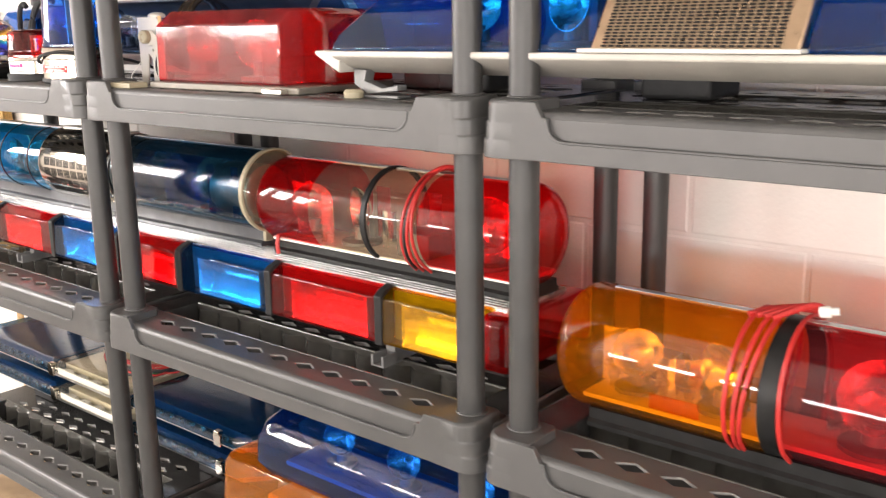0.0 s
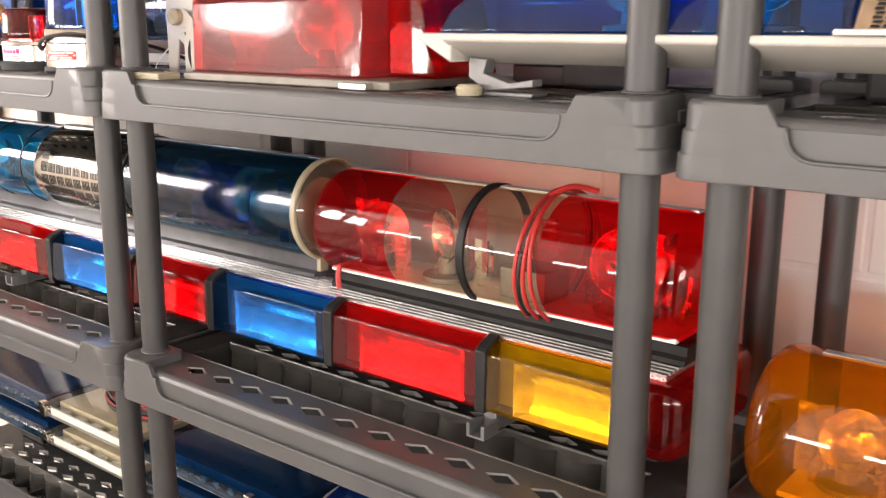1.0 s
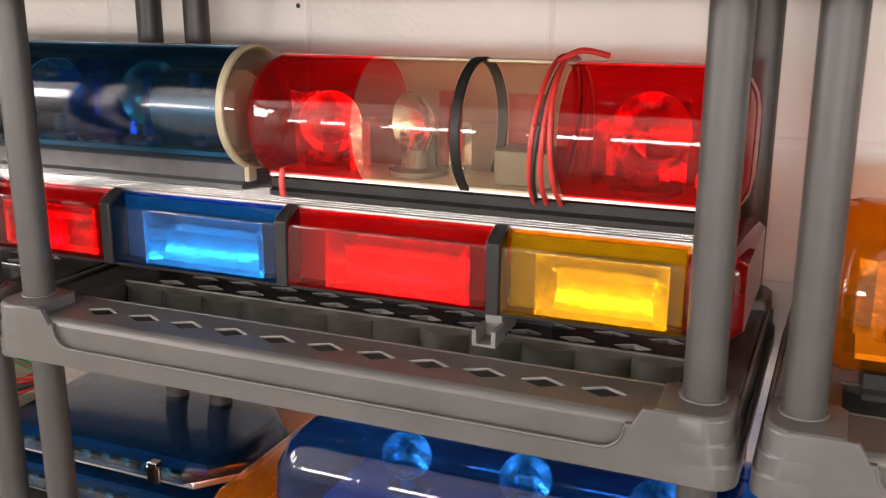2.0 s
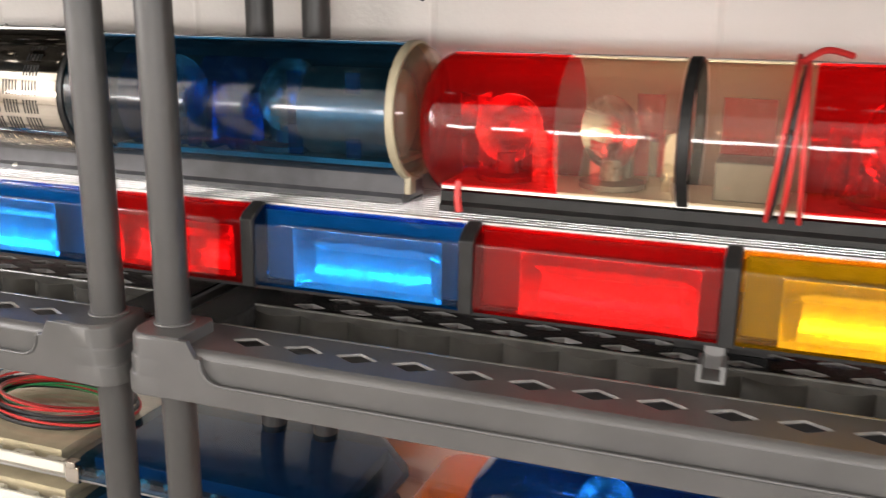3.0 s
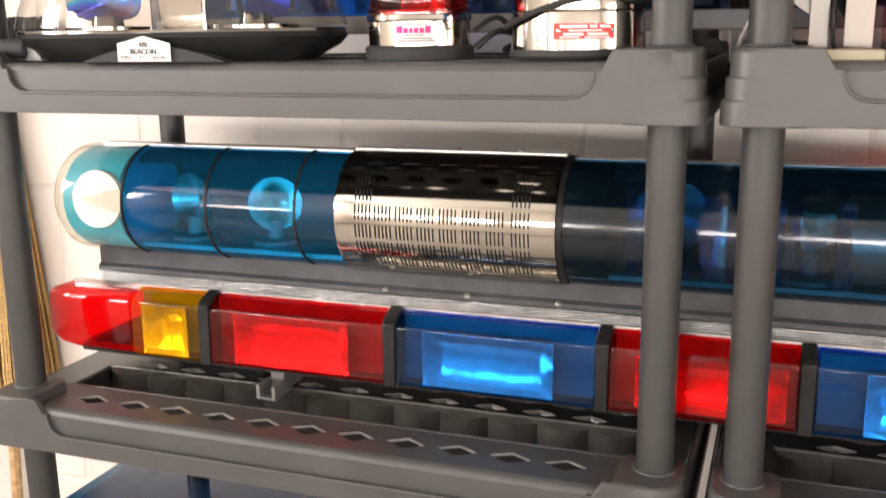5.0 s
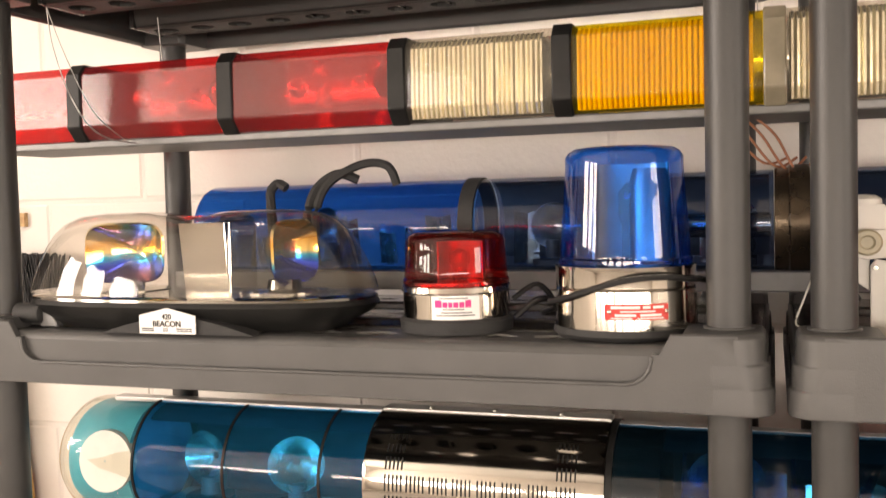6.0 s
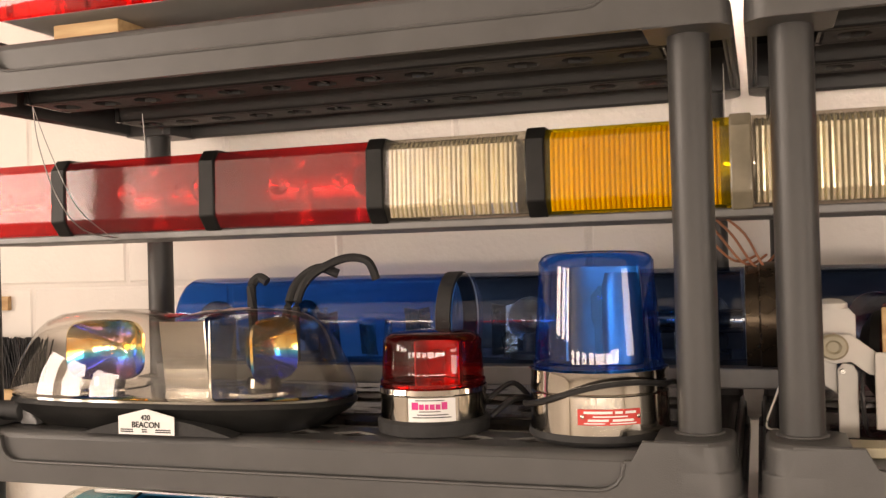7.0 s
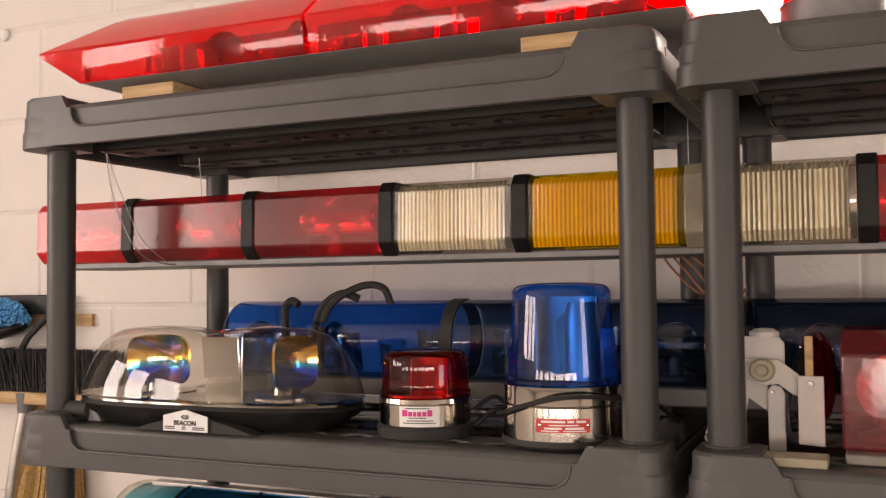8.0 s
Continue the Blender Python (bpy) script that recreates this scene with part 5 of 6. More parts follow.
for a, b, m, lab in zip(UD, UD[1:], UM, UL):
    bm = bmesh.new()
    pts = [(UY0 + 0.014, UZ0 + 0.002), (UY0, UZ0 + 0.018), (UY0 + 0.002, UZ1 - 0.012), (UY0 + 0.012, UZ1), (UY1 - 0.012, UZ1), (UY1, UZ1 - 0.012), (UY1, UZ0 + 0.018), (UY1 - 0.014, UZ0 + 0.002)]
    prism(bm, pts, a + (0.008 if a > -0.1 else 0), b - 0.008, "x")
    part("lens", bm, m, hung, lab, bevel=0.0025)
    bm = bmesh.new()
    yp = UY0 + (0.03 if m in (CLEAR_RIB, AMBER_RIB) else 0.06)
    prism(bm, [(yp - 0.01, UZ0 + 0.006), (yp + 0.008, UZ0 + 0.03), (yp + 0.012, (UZ0 + UZ1) / 2), (yp + 0.006, UZ1 - 0.03), (yp - 0.012, UZ1 - 0.008), (yp + 0.016, UZ1 - 0.008), (yp + 0.016, UZ0 + 0.006)], a + 0.012, b - 0.012, "x")
    part("inner_reflector", bm, SILVER, hung)
    if m in (CLEAR_RIB, AMBER_RIB):
        bm = bmesh.new()
        cnt = int((b - a - 0.03) / 0.0056)
        line = []
        for k in range(cnt):
            x = a + 0.014 + 0.0056 * k
            e = random.uniform(-0.0014, 0.0024)
            line += [(x, UY0 + 0.013 + e), (x + 0.0014 + 0.0005 * random.random(), UY0 + 0.0062), (x + 0.0040, UY0 + 0.0070 + 0.3 * e)]
        loft(bm, [[(x, y + 0.004, UZ0 + 0.006) for x, y in line], [(x, y, UZ0 + 0.018) for x, y in line], [(x, y + 0.002, UZ1 - 0.012) for x, y in line], [(x, y + 0.012, UZ1 - 0.003) for x, y in line]], closed=False, caps=False)
        part("fluted_optic", bm, FLUTE if m is CLEAR_RIB else FLUTE_AMBER, hung, "vertically fluted lens insert", sharp=10)
    else:
        for f, w in ((0.35, 0.012), (0.72, 0.009), (0.9, 0.02)):
            x = a + (b - a) * f
            bm = bmesh.new()
            lathe_dir(bm, [(0.002, 0), (w, 0.006), (w * 1.1, 0.012)], (x, UY0 + 0.045, (UZ0 + UZ1) / 2 + 0.006), (0.3, -1, 0), 14)
            part("lamp_cup", bm, SILVER, hung)
for d in UD[1:-1]:
    bm = bmesh.new()
    pts = [(UY0 + 0.012, UZ0), (UY0 - 0.003, UZ0 + 0.018), (UY0 - 0.001, UZ1 - 0.011), (UY0 + 0.011, UZ1 + 0.003), (UY1 - 0.011, UZ1 + 0.003), (UY1 + 0.003, UZ1 - 0.012), (UY1 + 0.003, UZ0 + 0.018), (UY1 - 0.012, UZ0)]
    prism(bm, pts, d - 0.011, d + 0.011, "x")
    pale = abs(d - 0.917) < 0.01
    part("clamp_band", bm, PALE_SMOKE if pale else BLACK, hung, "pale smoky clamp band" if pale else "black plastic clamp band", bevel=0.002)
bm = bmesh.new()
zt = L[4] + 0.006
cable(bm, [(0.062, 0.078, zt), (0.064, 0.085, 1.70), (0.075, 0.1, 1.64), (0.105, 0.108, 1.595), (0.135, 0.14, 1.581), (0.18, 0.2, 1.5805)], 0.0008, 5)
cable(bm, [(0.062, 0.078, zt), (0.07, 0.1, 1.69), (0.1, 0.112, 1.62), (0.13, 0.14, 1.581)], 0.0006, 5)
part("hanging_wire", bm, THIN_WIRE, hung, "thin steel hanging wire")
bm = bmesh.new()
cable(bm, [(0.14, 0.197, zt), (0.142, 0.2, 1.70), (0.143, 0.2, 1.687)], 0.0008, 5)
part("hanging_wire", bm, THIN_WIRE, hung, "thin steel hanging wire")
bm = bmesh.new()
cable(bm, [(0.90, 0.2, zt), (0.90, 0.2, 1.69)], 0.0008, 5)
part("hanging_wire", bm, THIN_WIRE, hung, "thin steel hanging wire")
bm = bmesh.new()
for k in range(4):
    cable(bm, [(0.86 + 0.01 * k, 0.21, 1.584), (0.875 + 0.014 * k, 0.22, 1.56), (0.905 + 0.012 * k, 0.235, 1.53 - 0.004 * k), (0.93 + 0.01 * k, 0.26, 1.536)], 0.0016, 5)
part("loose_wire", bm, COPPER_WIRE, hung, "loose brown wires")

# ---- third shelf, second unit ----
brk = thing("spotlight_bracket", (1.02, 0.05, Z3), "white folded metal lamp bracket with a round red lens", "bracket")
bm = bmesh.new()
prism(bm, [(0.955, Z3 + 0.0005), (0.975, Z3 + 0.0005), (0.983, Z3 + 0.062), (1.004, Z3 + 0.045), (1.004, Z3 + 0.079), (1.0218, Z3 + 0.10), (1.0218, Z3 + 0.128), (1.016, Z3 + 0.135), (0.955, Z3 + 0.135)], 0.032, 0.036, "y")
part("back_plate", bm, WHITE_METAL, brk, "cream painted folded plate", bevel=0.001)
bm = bmesh.new()
prism(bm, [(1.004, Z3 + 0.0005), (1.022, Z3 + 0.0005), (1.022, Z3 + 0.068), (1.018, Z3 + 0.077), (1.009, Z3 + 0.079), (1.004, Z3 + 0.072)], 0.026, 0.0295, "y")
part("strut", bm, WHITE_METAL, brk, bevel=0.001)
bm = bmesh.new()
prism(bm, [(0.975, Z3 + 0.088), (1.0, Z3 + 0.078), (1.016, Z3 + 0.08), (1.031, Z3 + 0.0675), (1.0365, Z3 + 0.0665), (1.0375, Z3 + 0.091), (1.016, Z3 + 0.109), (0.975, Z3 + 0.109)], 0.0205, 0.024, "y")
part("arm", bm, WHITE_METAL, brk, "white painted diagonal arm", bevel=0.001)
bm = bmesh.new()
prism(bm, [(1.0355, Z3 + 0.012), (1.0618, Z3 + 0.010), (1.0618, Z3 + 0.091), (1.0355, Z3 + 0.091)], 0.0135, 0.017, "y")
part("tab", bm, WHITE_METAL, brk, "white painted upright tab", bevel=0.001)
part("foot_strip", boxes((1.004, 1.067, -0.068, -0.03, Z3 + 0.0005, Z3 + 0.011)), CREAM, brk, "tan foot strip", bevel=0.0015)
for x, y, z, r, m in ((1.0, 0.020, 0.0965, 0.0135, CREAM), (1.0487, 0.013, 0.0828, 0.0032, STEEL), (1.002, 0.0255, 0.083, 0.003, STEEL), (1.0085, 0.0255, 0.07, 0.0028, STEEL)):
    bm = bmesh.new()
    h = 0.011 if r > 0.01 else 0.003
    lathe_dir(bm, [(r, 0), (r, h * 0.8), (r * 0.85, h), (r * 0.55, h), (r * 0.4, h * 0.8), (r * 0.1, h * 0.8)], (x, y, Z3 + z), (0, -1, 0), 20, True)
    part("knob" if r > 0.01 else "bolt", bm, m, brk)
bm = bmesh.new()
lathe_dir(bm, [(0.016, 0.0), (0.016, 0.006), (0.01, 0.01), (0.002, 0.011)], (1.0, 0.045, Z3 + 0.134), (0, 0, 1), 18, True)
part("top_nut", bm, WHITE_METAL, brk)
part("lens_strap", boxes((1.043, 1.0515, 0.0172, 0.0205, Z3 + 0.0905, Z3 + 0.137)), WOOD, brk, "tan strap beside the lens", bevel=0.001)
bm = bmesh.new()
lathe_dir(bm, [(0.004, -0.026), (0.03, -0.02), (0.046, -0.01), (0.05, 0.0)], (1.052, 0.078, Z3 + 0.082), (1, -0.2, 0), 28)
lamp_head = part("lamp_head", bm, BLACK, brk)
bm = bmesh.new()
lathe_dir(bm, [(0.056, 0.0), (0.057, 0.003), (0.05, 0.009), (0.035, 0.0135), (0.01, 0.016), (0.001, 0.0162)], (1.052, 0.078, Z3 + 0.082), (1, -0.2, 0), 32)
part("lamp_lens", bm, RED_DEEP, lamp_head, "deep red round lens")
bm = bmesh.new()
cable(bm, [(1.028, 0.03, Z3 + 0.075), (1.025, 0.02, Z3 + 0.05), (1.026, 0.02, Z3 + 0.025), (1.031, 0.03, Z3 + 0.004), (1.05, 0.06, Z3 + 0.004)], 0.0022)
part("cable", bm, BLACK_WIRE, brk)
bm = bmesh.new()
cable(bm, [(0.955, 0.05, Z3 + 0.06), (0.945, 0.03, Z3 + 0.035), (0.938, 0.02, Z3 + 0.012), (0.95, 0.04, Z3 + 0.004)], 0.0011)
part("thin_cable", bm, WHITE_PLASTIC, brk)

brk.scale = (1.0, 1.0, 0.915)
brk.location.x -= 0.004
brk.location.y += 0.05

RBX0, RBX1, RBY0, RBY1 = 1.075, 1.405, 0.035, 0.20
redbox = thing("red_light_box", (1.24, 0.11, Z3), "rectangular red plastic light box on a black base plate", "light box")
part("base_plate", boxes((1.078, 1.47, 0.014, 0.23, Z3 + 0.0005, Z3 + 0.0115)), TAN_METAL, redbox, bevel=0.002)
bm = bmesh.new()
prism(bm, [(RBY0, Z3 + 0.012), (RBY0 + 0.002, Z3 + 0.108), (RBY0 + 0.035, Z3 + 0.132), (RBY1 - 0.035, Z3 + 0.132), (RBY1, Z3 + 0.108), (RBY1, Z3 + 0.012)], RBX0, RBX1, "x")
part("lens", bm, RED_PINK, redbox, "scuffed red plastic lens", bevel=0.003)
bm = bmesh.new()
for x in (1.165, 1.36):
    prism(bm, [(RBY0 + 0.004, Z3 + 0.014), (RBY0 + 0.005, Z3 + 0.106), (RBY0 + 0.036, Z3 + 0.129), (RBY1 - 0.036, Z3 + 0.129), (RBY1 - 0.004, Z3 + 0.014)], x - 0.001, x + 0.001, "x")
part("inner_rib", bm, RED_PINK, redbox)
rotator(redbox, 1.12, 0.11, Z3 + 0.014, 0.035, (0.3, -1, 0))
rotator(redbox, 1.27, 0.11, Z3 + 0.014, 0.04, (0.6, -1, 0))
bm = bmesh.new()
prism(bm, [(RBX1 - 0.0, Z3 + 0.014), (RBX1 + 0.075, Z3 + 0.014), (RBX1 + 0.05, Z3 + 0.12), (RBX1 + 0.03, Z3 + 0.13), (RBX1 - 0.0, Z3 + 0.13)], RBY0 + 0.05, RBY1 + 0.02, "y")
part("side_lens", bm, RED, redbox, "bright red side lens", bevel=0.004)
part("end_clip", boxes((1.40, 1.445, 0.0, 0.03, Z3 + 0.001, Z3 + 0.009)), STEEL, redbox, bevel=0.001)

wide = thing("wide_blue_lightbar", (2.1, 0.17, Z3), "wide blue light bar on a pale metal tray with speaker grille", "light bar")
WY0, WY1 = 0.0, 0.34
bm = bmesh.new()
prism(bm, [(WY0, 1.428), (WY0, 1.420), (WY0 + 0.05, 1.396), (WY1 - 0.05, 1.396), (WY1, 1.420), (WY1, 1.428)], 1.56, 2.70, "x")
prism(bm, [(1.515, 1.428), (1.515, 1.422), (1.565, 1.396), (1.565, 1.428)], WY0 + 0.01, WY1 - 0.01, "y")
part("metal_tray", bm, TRAY_PALE, wide, "pale painted metal tray", bevel=0.002)
for a, b, s0 in ((1.53, 1.985, 1), (2.235, 2.69, 0)):
    bm = bmesh.new()
    rings = []
    for z, g in ((1.428, 0.012), (1.45, 0.02), (1.52, 0.075), (1.535, 0.10)):
        rings.append([(a + (g * 1.2 if s0 else 0), WY0 + g, z), (b, WY0 + g, z), (b, WY1 - g, z), (a + (g * 1.2 if s0 else 0), WY1 - g, z)])
    loft(bm, rings)
    part("lens", bm, BLUE, wide, "deep blue sloped plastic lens", bevel=0.004)
for x, w in ((1.70, (0.3, -1, 0.1)), (1.86, (-0.2, -1, 0.1)), (2.36, (0.2, -1, 0)), (2.55, (0.2, -1, 0))):
    rotator(wide, x, 0.17, 1.430, 0.036, w)
bm = bmesh.new()
gx0, gx1 = 1.988, 2.232
P0, P1 = (0.002, 1.430), (0.075, 1.545)
prism(bm, [P0, P1, (WY1 - 0.075, 1.545), (WY1 - 0.002, 1.430)], gx0, gx1, "x")
house = part("speaker_housing", bm, BRASS, wide, "warm brass speaker housing", bevel=0.003)
bm = bmesh.new()
nrm = Vector((0, -(P1[1] - P0[1]), (P1[0] - P0[0]))).normalized()
for r in range(30):
    f = 0.05 + 0.9 * r / 29
    c = Vector((0, P0[0] + (P1[0] - P0[0]) * f, P0[1] + (P1[1] - P0[1]) * f)) + nrm * 0.0008
    u = Vector((0, P1[0] - P0[0], P1[1] - P0[1])).normalized() * 0.00125
    for k in range(22):
        x = gx0 + 0.014 + (gx1 - gx0 - 0.028) * (k + 0.12 * (r % 2)) / 22.5
        bm.faces.new([bm.verts.new(Vector((xx, 0, 0)) + c + v) for xx, v in ((x, -u), (x + 0.0075, -u), (x + 0.0075, u), (x, u))])
tagged(part("slot", bm, BLACK, house, "dark slots of the speaker grille"), kind="stuff")
part("front_flange", boxes((gx0 - 0.012, gx1 + 0.004, -0.006, 0.02, 1.4285, 1.4335)), WHITE_METAL, wide, bevel=0.001)
for x in (1.64, 2.0):
    bm = bmesh.new()
    box(bm, x - 0.05, x + 0.05, 0.2, 0.3, Z3 + 0.0005, 1.3965)
    part("foot", bm, RUBBER, wide, "black rubber foot", bevel=0.006)
bm = bmesh.new()
prism(bm, [(1.575, 1.402), (1.60, 1.40), (1.595, 1.385), (1.63, 1.375), (1.66, 1.38), (1.66, 1.372), (1.60, 1.366), (1.575, 1.38)], 0.03, 0.05, "y")
box(bm, 1.56, 1.66, 0.03, 0.06, Z3 + 0.0005, Z3 + 0.005)
part("clamp", bm, DULL, wide, "steel clamp bracket", bevel=0.001)
bm = bmesh.new()
lathe(bm, [(0.014, 0), (0.015, 0.008), (0.012, 0.012)], 1.585, 0.018, Z3 + 0.001, 18)
part("clamp_pad", bm, CREAM, wide, "tan clamp pad")

# ---- top shelf ----
Z4 = L[4] + DECK
for x in (0.198, 0.790):
    blk = thing("wood_block", (x, 0.03, Z4), "short sawn pine block under the light bar", "wood block", "blocks under the bar")
    part("timber", boxes((x - 0.045, x + 0.045, 0.012, 0.10, Z4 + 0.001, Z4 + 0.0255)), WOOD, blk, bevel=0.0012)
WZ = Z4 + 0.026
wedge = thing("wedge_lightbar", (0.48, 0.1, WZ), "red wedge-ended light bar on a grey tray", "light bar")
bm = bmesh.new()
loft(bm, [[(0.13, 0.045, WZ), (0.93, 0.045, WZ), (0.93, 0.23, WZ), (0.13, 0.23, WZ)],
          [(0.088, 0.0, WZ + 0.009), (0.935, 0.0, WZ + 0.009), (0.935, 0.26, WZ + 0.009), (0.088, 0.26, WZ + 0.009)]])
part("metal_tray", bm, TRAY_GREY, wedge, "pale grey metal tray", bevel=0.002)
for a, b, e in ((0.02, 0.464, 1), (0.468, 0.935, 0)):
    bm = bmesh.new()
    rings = []
    for z, g, xe in ((WZ + 0.009, 0.0, 0.066), (WZ + 0.051, -0.012, 0.0), (WZ + 0.056, -0.012, 0.0), (WZ + 0.104, 0.045, 0.085), (WZ + 0.112, 0.06, 0.1)):
        xa = a + xe if e else a
        rings.append([(xa, g, z), (b, g, z), (b, 0.26 - g, z), (xa, 0.26 - g, z)])
    loft(bm, rings)
    part("lens", bm, RED_BRIGHT, wedge, "bright red plastic lens", bevel=0.002)
for x, w in ((0.25, (0.3, -1, 0)), (0.38, (-0.3, -1, 0)), (0.55, (0.3, -1, 0)), (0.7, (0, -1, 0)), (0.84, (0.2, -1, 0))):
    rotator(wedge, x, 0.12, WZ + 0.011, 0.03, w)
lamp_cluster(wedge, 0.2, 0.9, 0.1, WZ + 0.0105, 0.07, 41)
for x0, x1 in ((0.12, 0.255), (0.262, 0.455), (0.475, 0.66), (0.667, 0.92)):
    bm = bmesh.new()
    prism(bm, [(0.012, WZ + 0.0105), (0.008, WZ + 0.046), (0.011, WZ + 0.047), (0.016, WZ + 0.0105)], x0, x1, "x")
    part("inner_panel", bm, RED_DEEP, wedge, "deep red inner panel", bevel=0.001)
for x in (0.10, 0.21, 0.33, 0.52, 0.64, 0.78):
    part("lens_rib", boxes((x, x + 0.003, -0.004, 0.004, WZ + 0.012, WZ + 0.035)), RED_DEEP, wedge)

far_b = thing("dark_drum_beacon", (1.22, 0.1, Z4), "dark chrome drum beacon with red trim", "beacon")
bm = bmesh.new()
lathe(bm, [(0.10, 0.0005), (0.10, 0.012), (0.085, 0.016), (0.082, 0.06), (0.084, 0.064)], 1.22, 0.1, Z4, 36)
part("drum", bm, DULL, far_b)
bm = bmesh.new()
lathe(bm, [(0.08, 0.065), (0.078, 0.14), (0.06, 0.16), (0.01, 0.165)], 1.22, 0.1, Z4, 36)
part("dome", bm, RED_DEEP, far_b, "deep red dome")
bm = bmesh.new()
cable(bm, [(1.1, 0.04, Z4 + 0.02), (1.06, 0.03, Z4 + 0.03), (1.03, 0.03, Z4 + 0.012), (1.08, 0.05, Z4 + 0.006), (1.13, 0.02, Z4 + 0.006)], 0.004)
part("cable", bm, RED_WIRE, far_b)
far_b.location = (1.075, 0.09, Z4)
far_b.scale = (0.64, 0.64, 0.64)

# ---- lower shelf ----
Z1 = L[1] + DECK


def flat_bar(zb, foot):
    th = thing("flat_lightbar", (0.5, 0.28, zb), "low flat LED light bar with blue and clear lenses", "light bar", "stacked flat light bars")
    y0, y1 = 0.155, 0.415
    z = zb + foot - 0.018
    for x in (0.15, 0.9):
        part("foot", boxes((x - 0.05, x + 0.05, y0 + 0.05, y1 - 0.05, zb + 0.0005, z + 0.018)), BLACK, th, bevel=0.003)
    segs = ((-0.12, 0.31, BLUE_SMOKE, "smoky blue lens"), (0.312, 0.664, CLEAR, "aged clear lens"), (0.666, 1.12, BLUE_SMOKE, "smoky blue lens"))
    bm = bmesh.new()
    prism(bm, [(-0.12, y0 + 0.012), (1.06, y0 + 0.012), (1.11, y0 + 0.07), (1.11, y1 - 0.07), (1.06, y1 - 0.012), (-0.12, y1 - 0.012)], z + 0.018, z + 0.030, "z")
    part("base_tray", bm, ALU, th, bevel=0.002)
    for a, b, m, lab in segs:
        bm = bmesh.new()
        rings = []
        for zz, g in ((z + 0.030, 0.0), (z + 0.046, 0.002), (z + 0.056, 0.012), (z + 0.060, 0.03)):
            if b > 1:
                rings.append([(a, y0 + g, zz), (b - 0.07, y0 + g, zz), (b - g, y0 + 0.075, zz), (b - g, y1 - 0.075, zz), (b - 0.07, y1 - g, zz), (a, y1 - g, zz)])
            else:
                rings.append([(a, y0 + g, zz), (b, y0 + g, zz), (b, y1 - g, zz), (a, y1 - g, zz)])
        loft(bm, rings)
        part("lens", bm, m, th, lab, bevel=0.002)
        part("circuit_plate", boxes((a + 0.01, b - 0.05, y0 + 0.035, y1 - 0.04, z + 0.031, z + 0.050)), INNER_CREAM if m is CLEAR else INNER_BLUE, th)
    for k in range(30):
        x = -0.10 + 0.0385 * k
        if x > 1.03:
            break
        bm = bmesh.new()
        lathe_dir(bm, [(0.003, 0), (0.008, 0.006), (0.0085, 0.008)], (x, y0 + 0.016, z + 0.041), (0, -1, 0), 12)
        part("led_cup", bm, MIRROR, th)
    part("led_strip", boxes((0.335, 0.645, y0 + 0.004, y0 + 0.011, z + 0.0315, z + 0.0475)), PAPER, th, "white LED optic strip", bevel=0.002)
    for k in range(5):
        x = 0.35 + 0.062 * k
        part("led_module", boxes((x, x + 0.034, y0 + 0.012, y0 + 0.028, z + 0.0315, z + 0.043)), WHITE_PLASTIC, th, "pale LED module", bevel=0.002)
    for x in (0.311, 0.665, 1.0):
        bm = boxes((x - 0.012, x + 0.012, y0 - 0.003, y0 + 0.004, z + 0.024, z + 0.05), (x - 0.008, x + 0.008, y0 - 0.004, y0 + 0.01, z + 0.048, z + 0.058))
        part("clip", bm, CHROME, th, bevel=0.001)
    return th


INNER_CREAM = solid("cream_circuit_cover", (0.62, 0.56, 0.42), 0.4, var=0.15, scale=25, stain=0.2)
INNER_BLUE = solid("blue_circuit_cover", (0.025, 0.16, 0.32), 0.3, var=0.15)
flat_bar(Z1, 0.048)
flat_bar(Z1 + 0.0905, 0.025)
coil = thing("cable_coil", (0.52, 0.30, Z1 + 0.158), "coil of red, green and black cable on the flat bar", "cable")
for name, m, rr, rw in (("black_cable", BLACK_WIRE, 0.098, 0.0032), ("red_cable", RED_WIRE, 0.092, 0.0019), ("green_cable", GREEN_WIRE, 0.085, 0.0016)):
    bm = bmesh.new()
    run = []
    for k in range(9 if m is RED_WIRE else 4):
        r = rr + (0.016 if m is RED_WIRE else 0.007) * random.uniform(-1, 1)
        cx, cy = 0.52 + random.uniform(-0.012, 0.012), 0.30 + random.uniform(-0.008, 0.008)
        ph = random.uniform(0, 6)
        zz = Z1 + 0.160 + rw + (0.003 if m is RED_WIRE else 0.0045) * k
        run += [(cx + r * 1.35 * math.cos(2 * math.pi * j / 10), cy + r * 0.75 * math.sin(2 * math.pi * j / 10), zz + 0.003 * math.sin(ph + j * 1.3)) for j in range(10)]
    cable(bm, run, rw * 1.15, 6, 4)
    part(name, bm, m, coil)

amber_box = thing("orange_light_box", (1.5, 0.08, Z1), "square orange plastic beacon box on the lower shelf", "light box")
bm = bmesh.new()
rings = []
for z, g in ((Z1 + 0.001, 0.0), (Z1 + 0.20, 0.012), (Z1 + 0.212, 0.018), (Z1 + 0.218, 0.03)):
    rings.append([(x, y, z) for x, y in rrect(1.185 + g, 1.80 - g, 0.0 + g, 0.30 - g, 0.03, 4)])
loft(bm, rings)
part("lens", bm, ORANGE, amber_box, "orange plastic lens")
part("inner_housing", boxes((1.26, 1.78, 0.07, 0.22, Z1 + 0.002, Z1 + 0.13)), CREAM, amber_box, bevel=0.006)
blue_dome = thing("blue_round_lightbar", (1.6, 0.09, Z1 + 0.219), "rounded deep blue light bar lying on the orange box", "light bar")
bm = bmesh.new()
rings = []
bz = Z1 + 0.2185
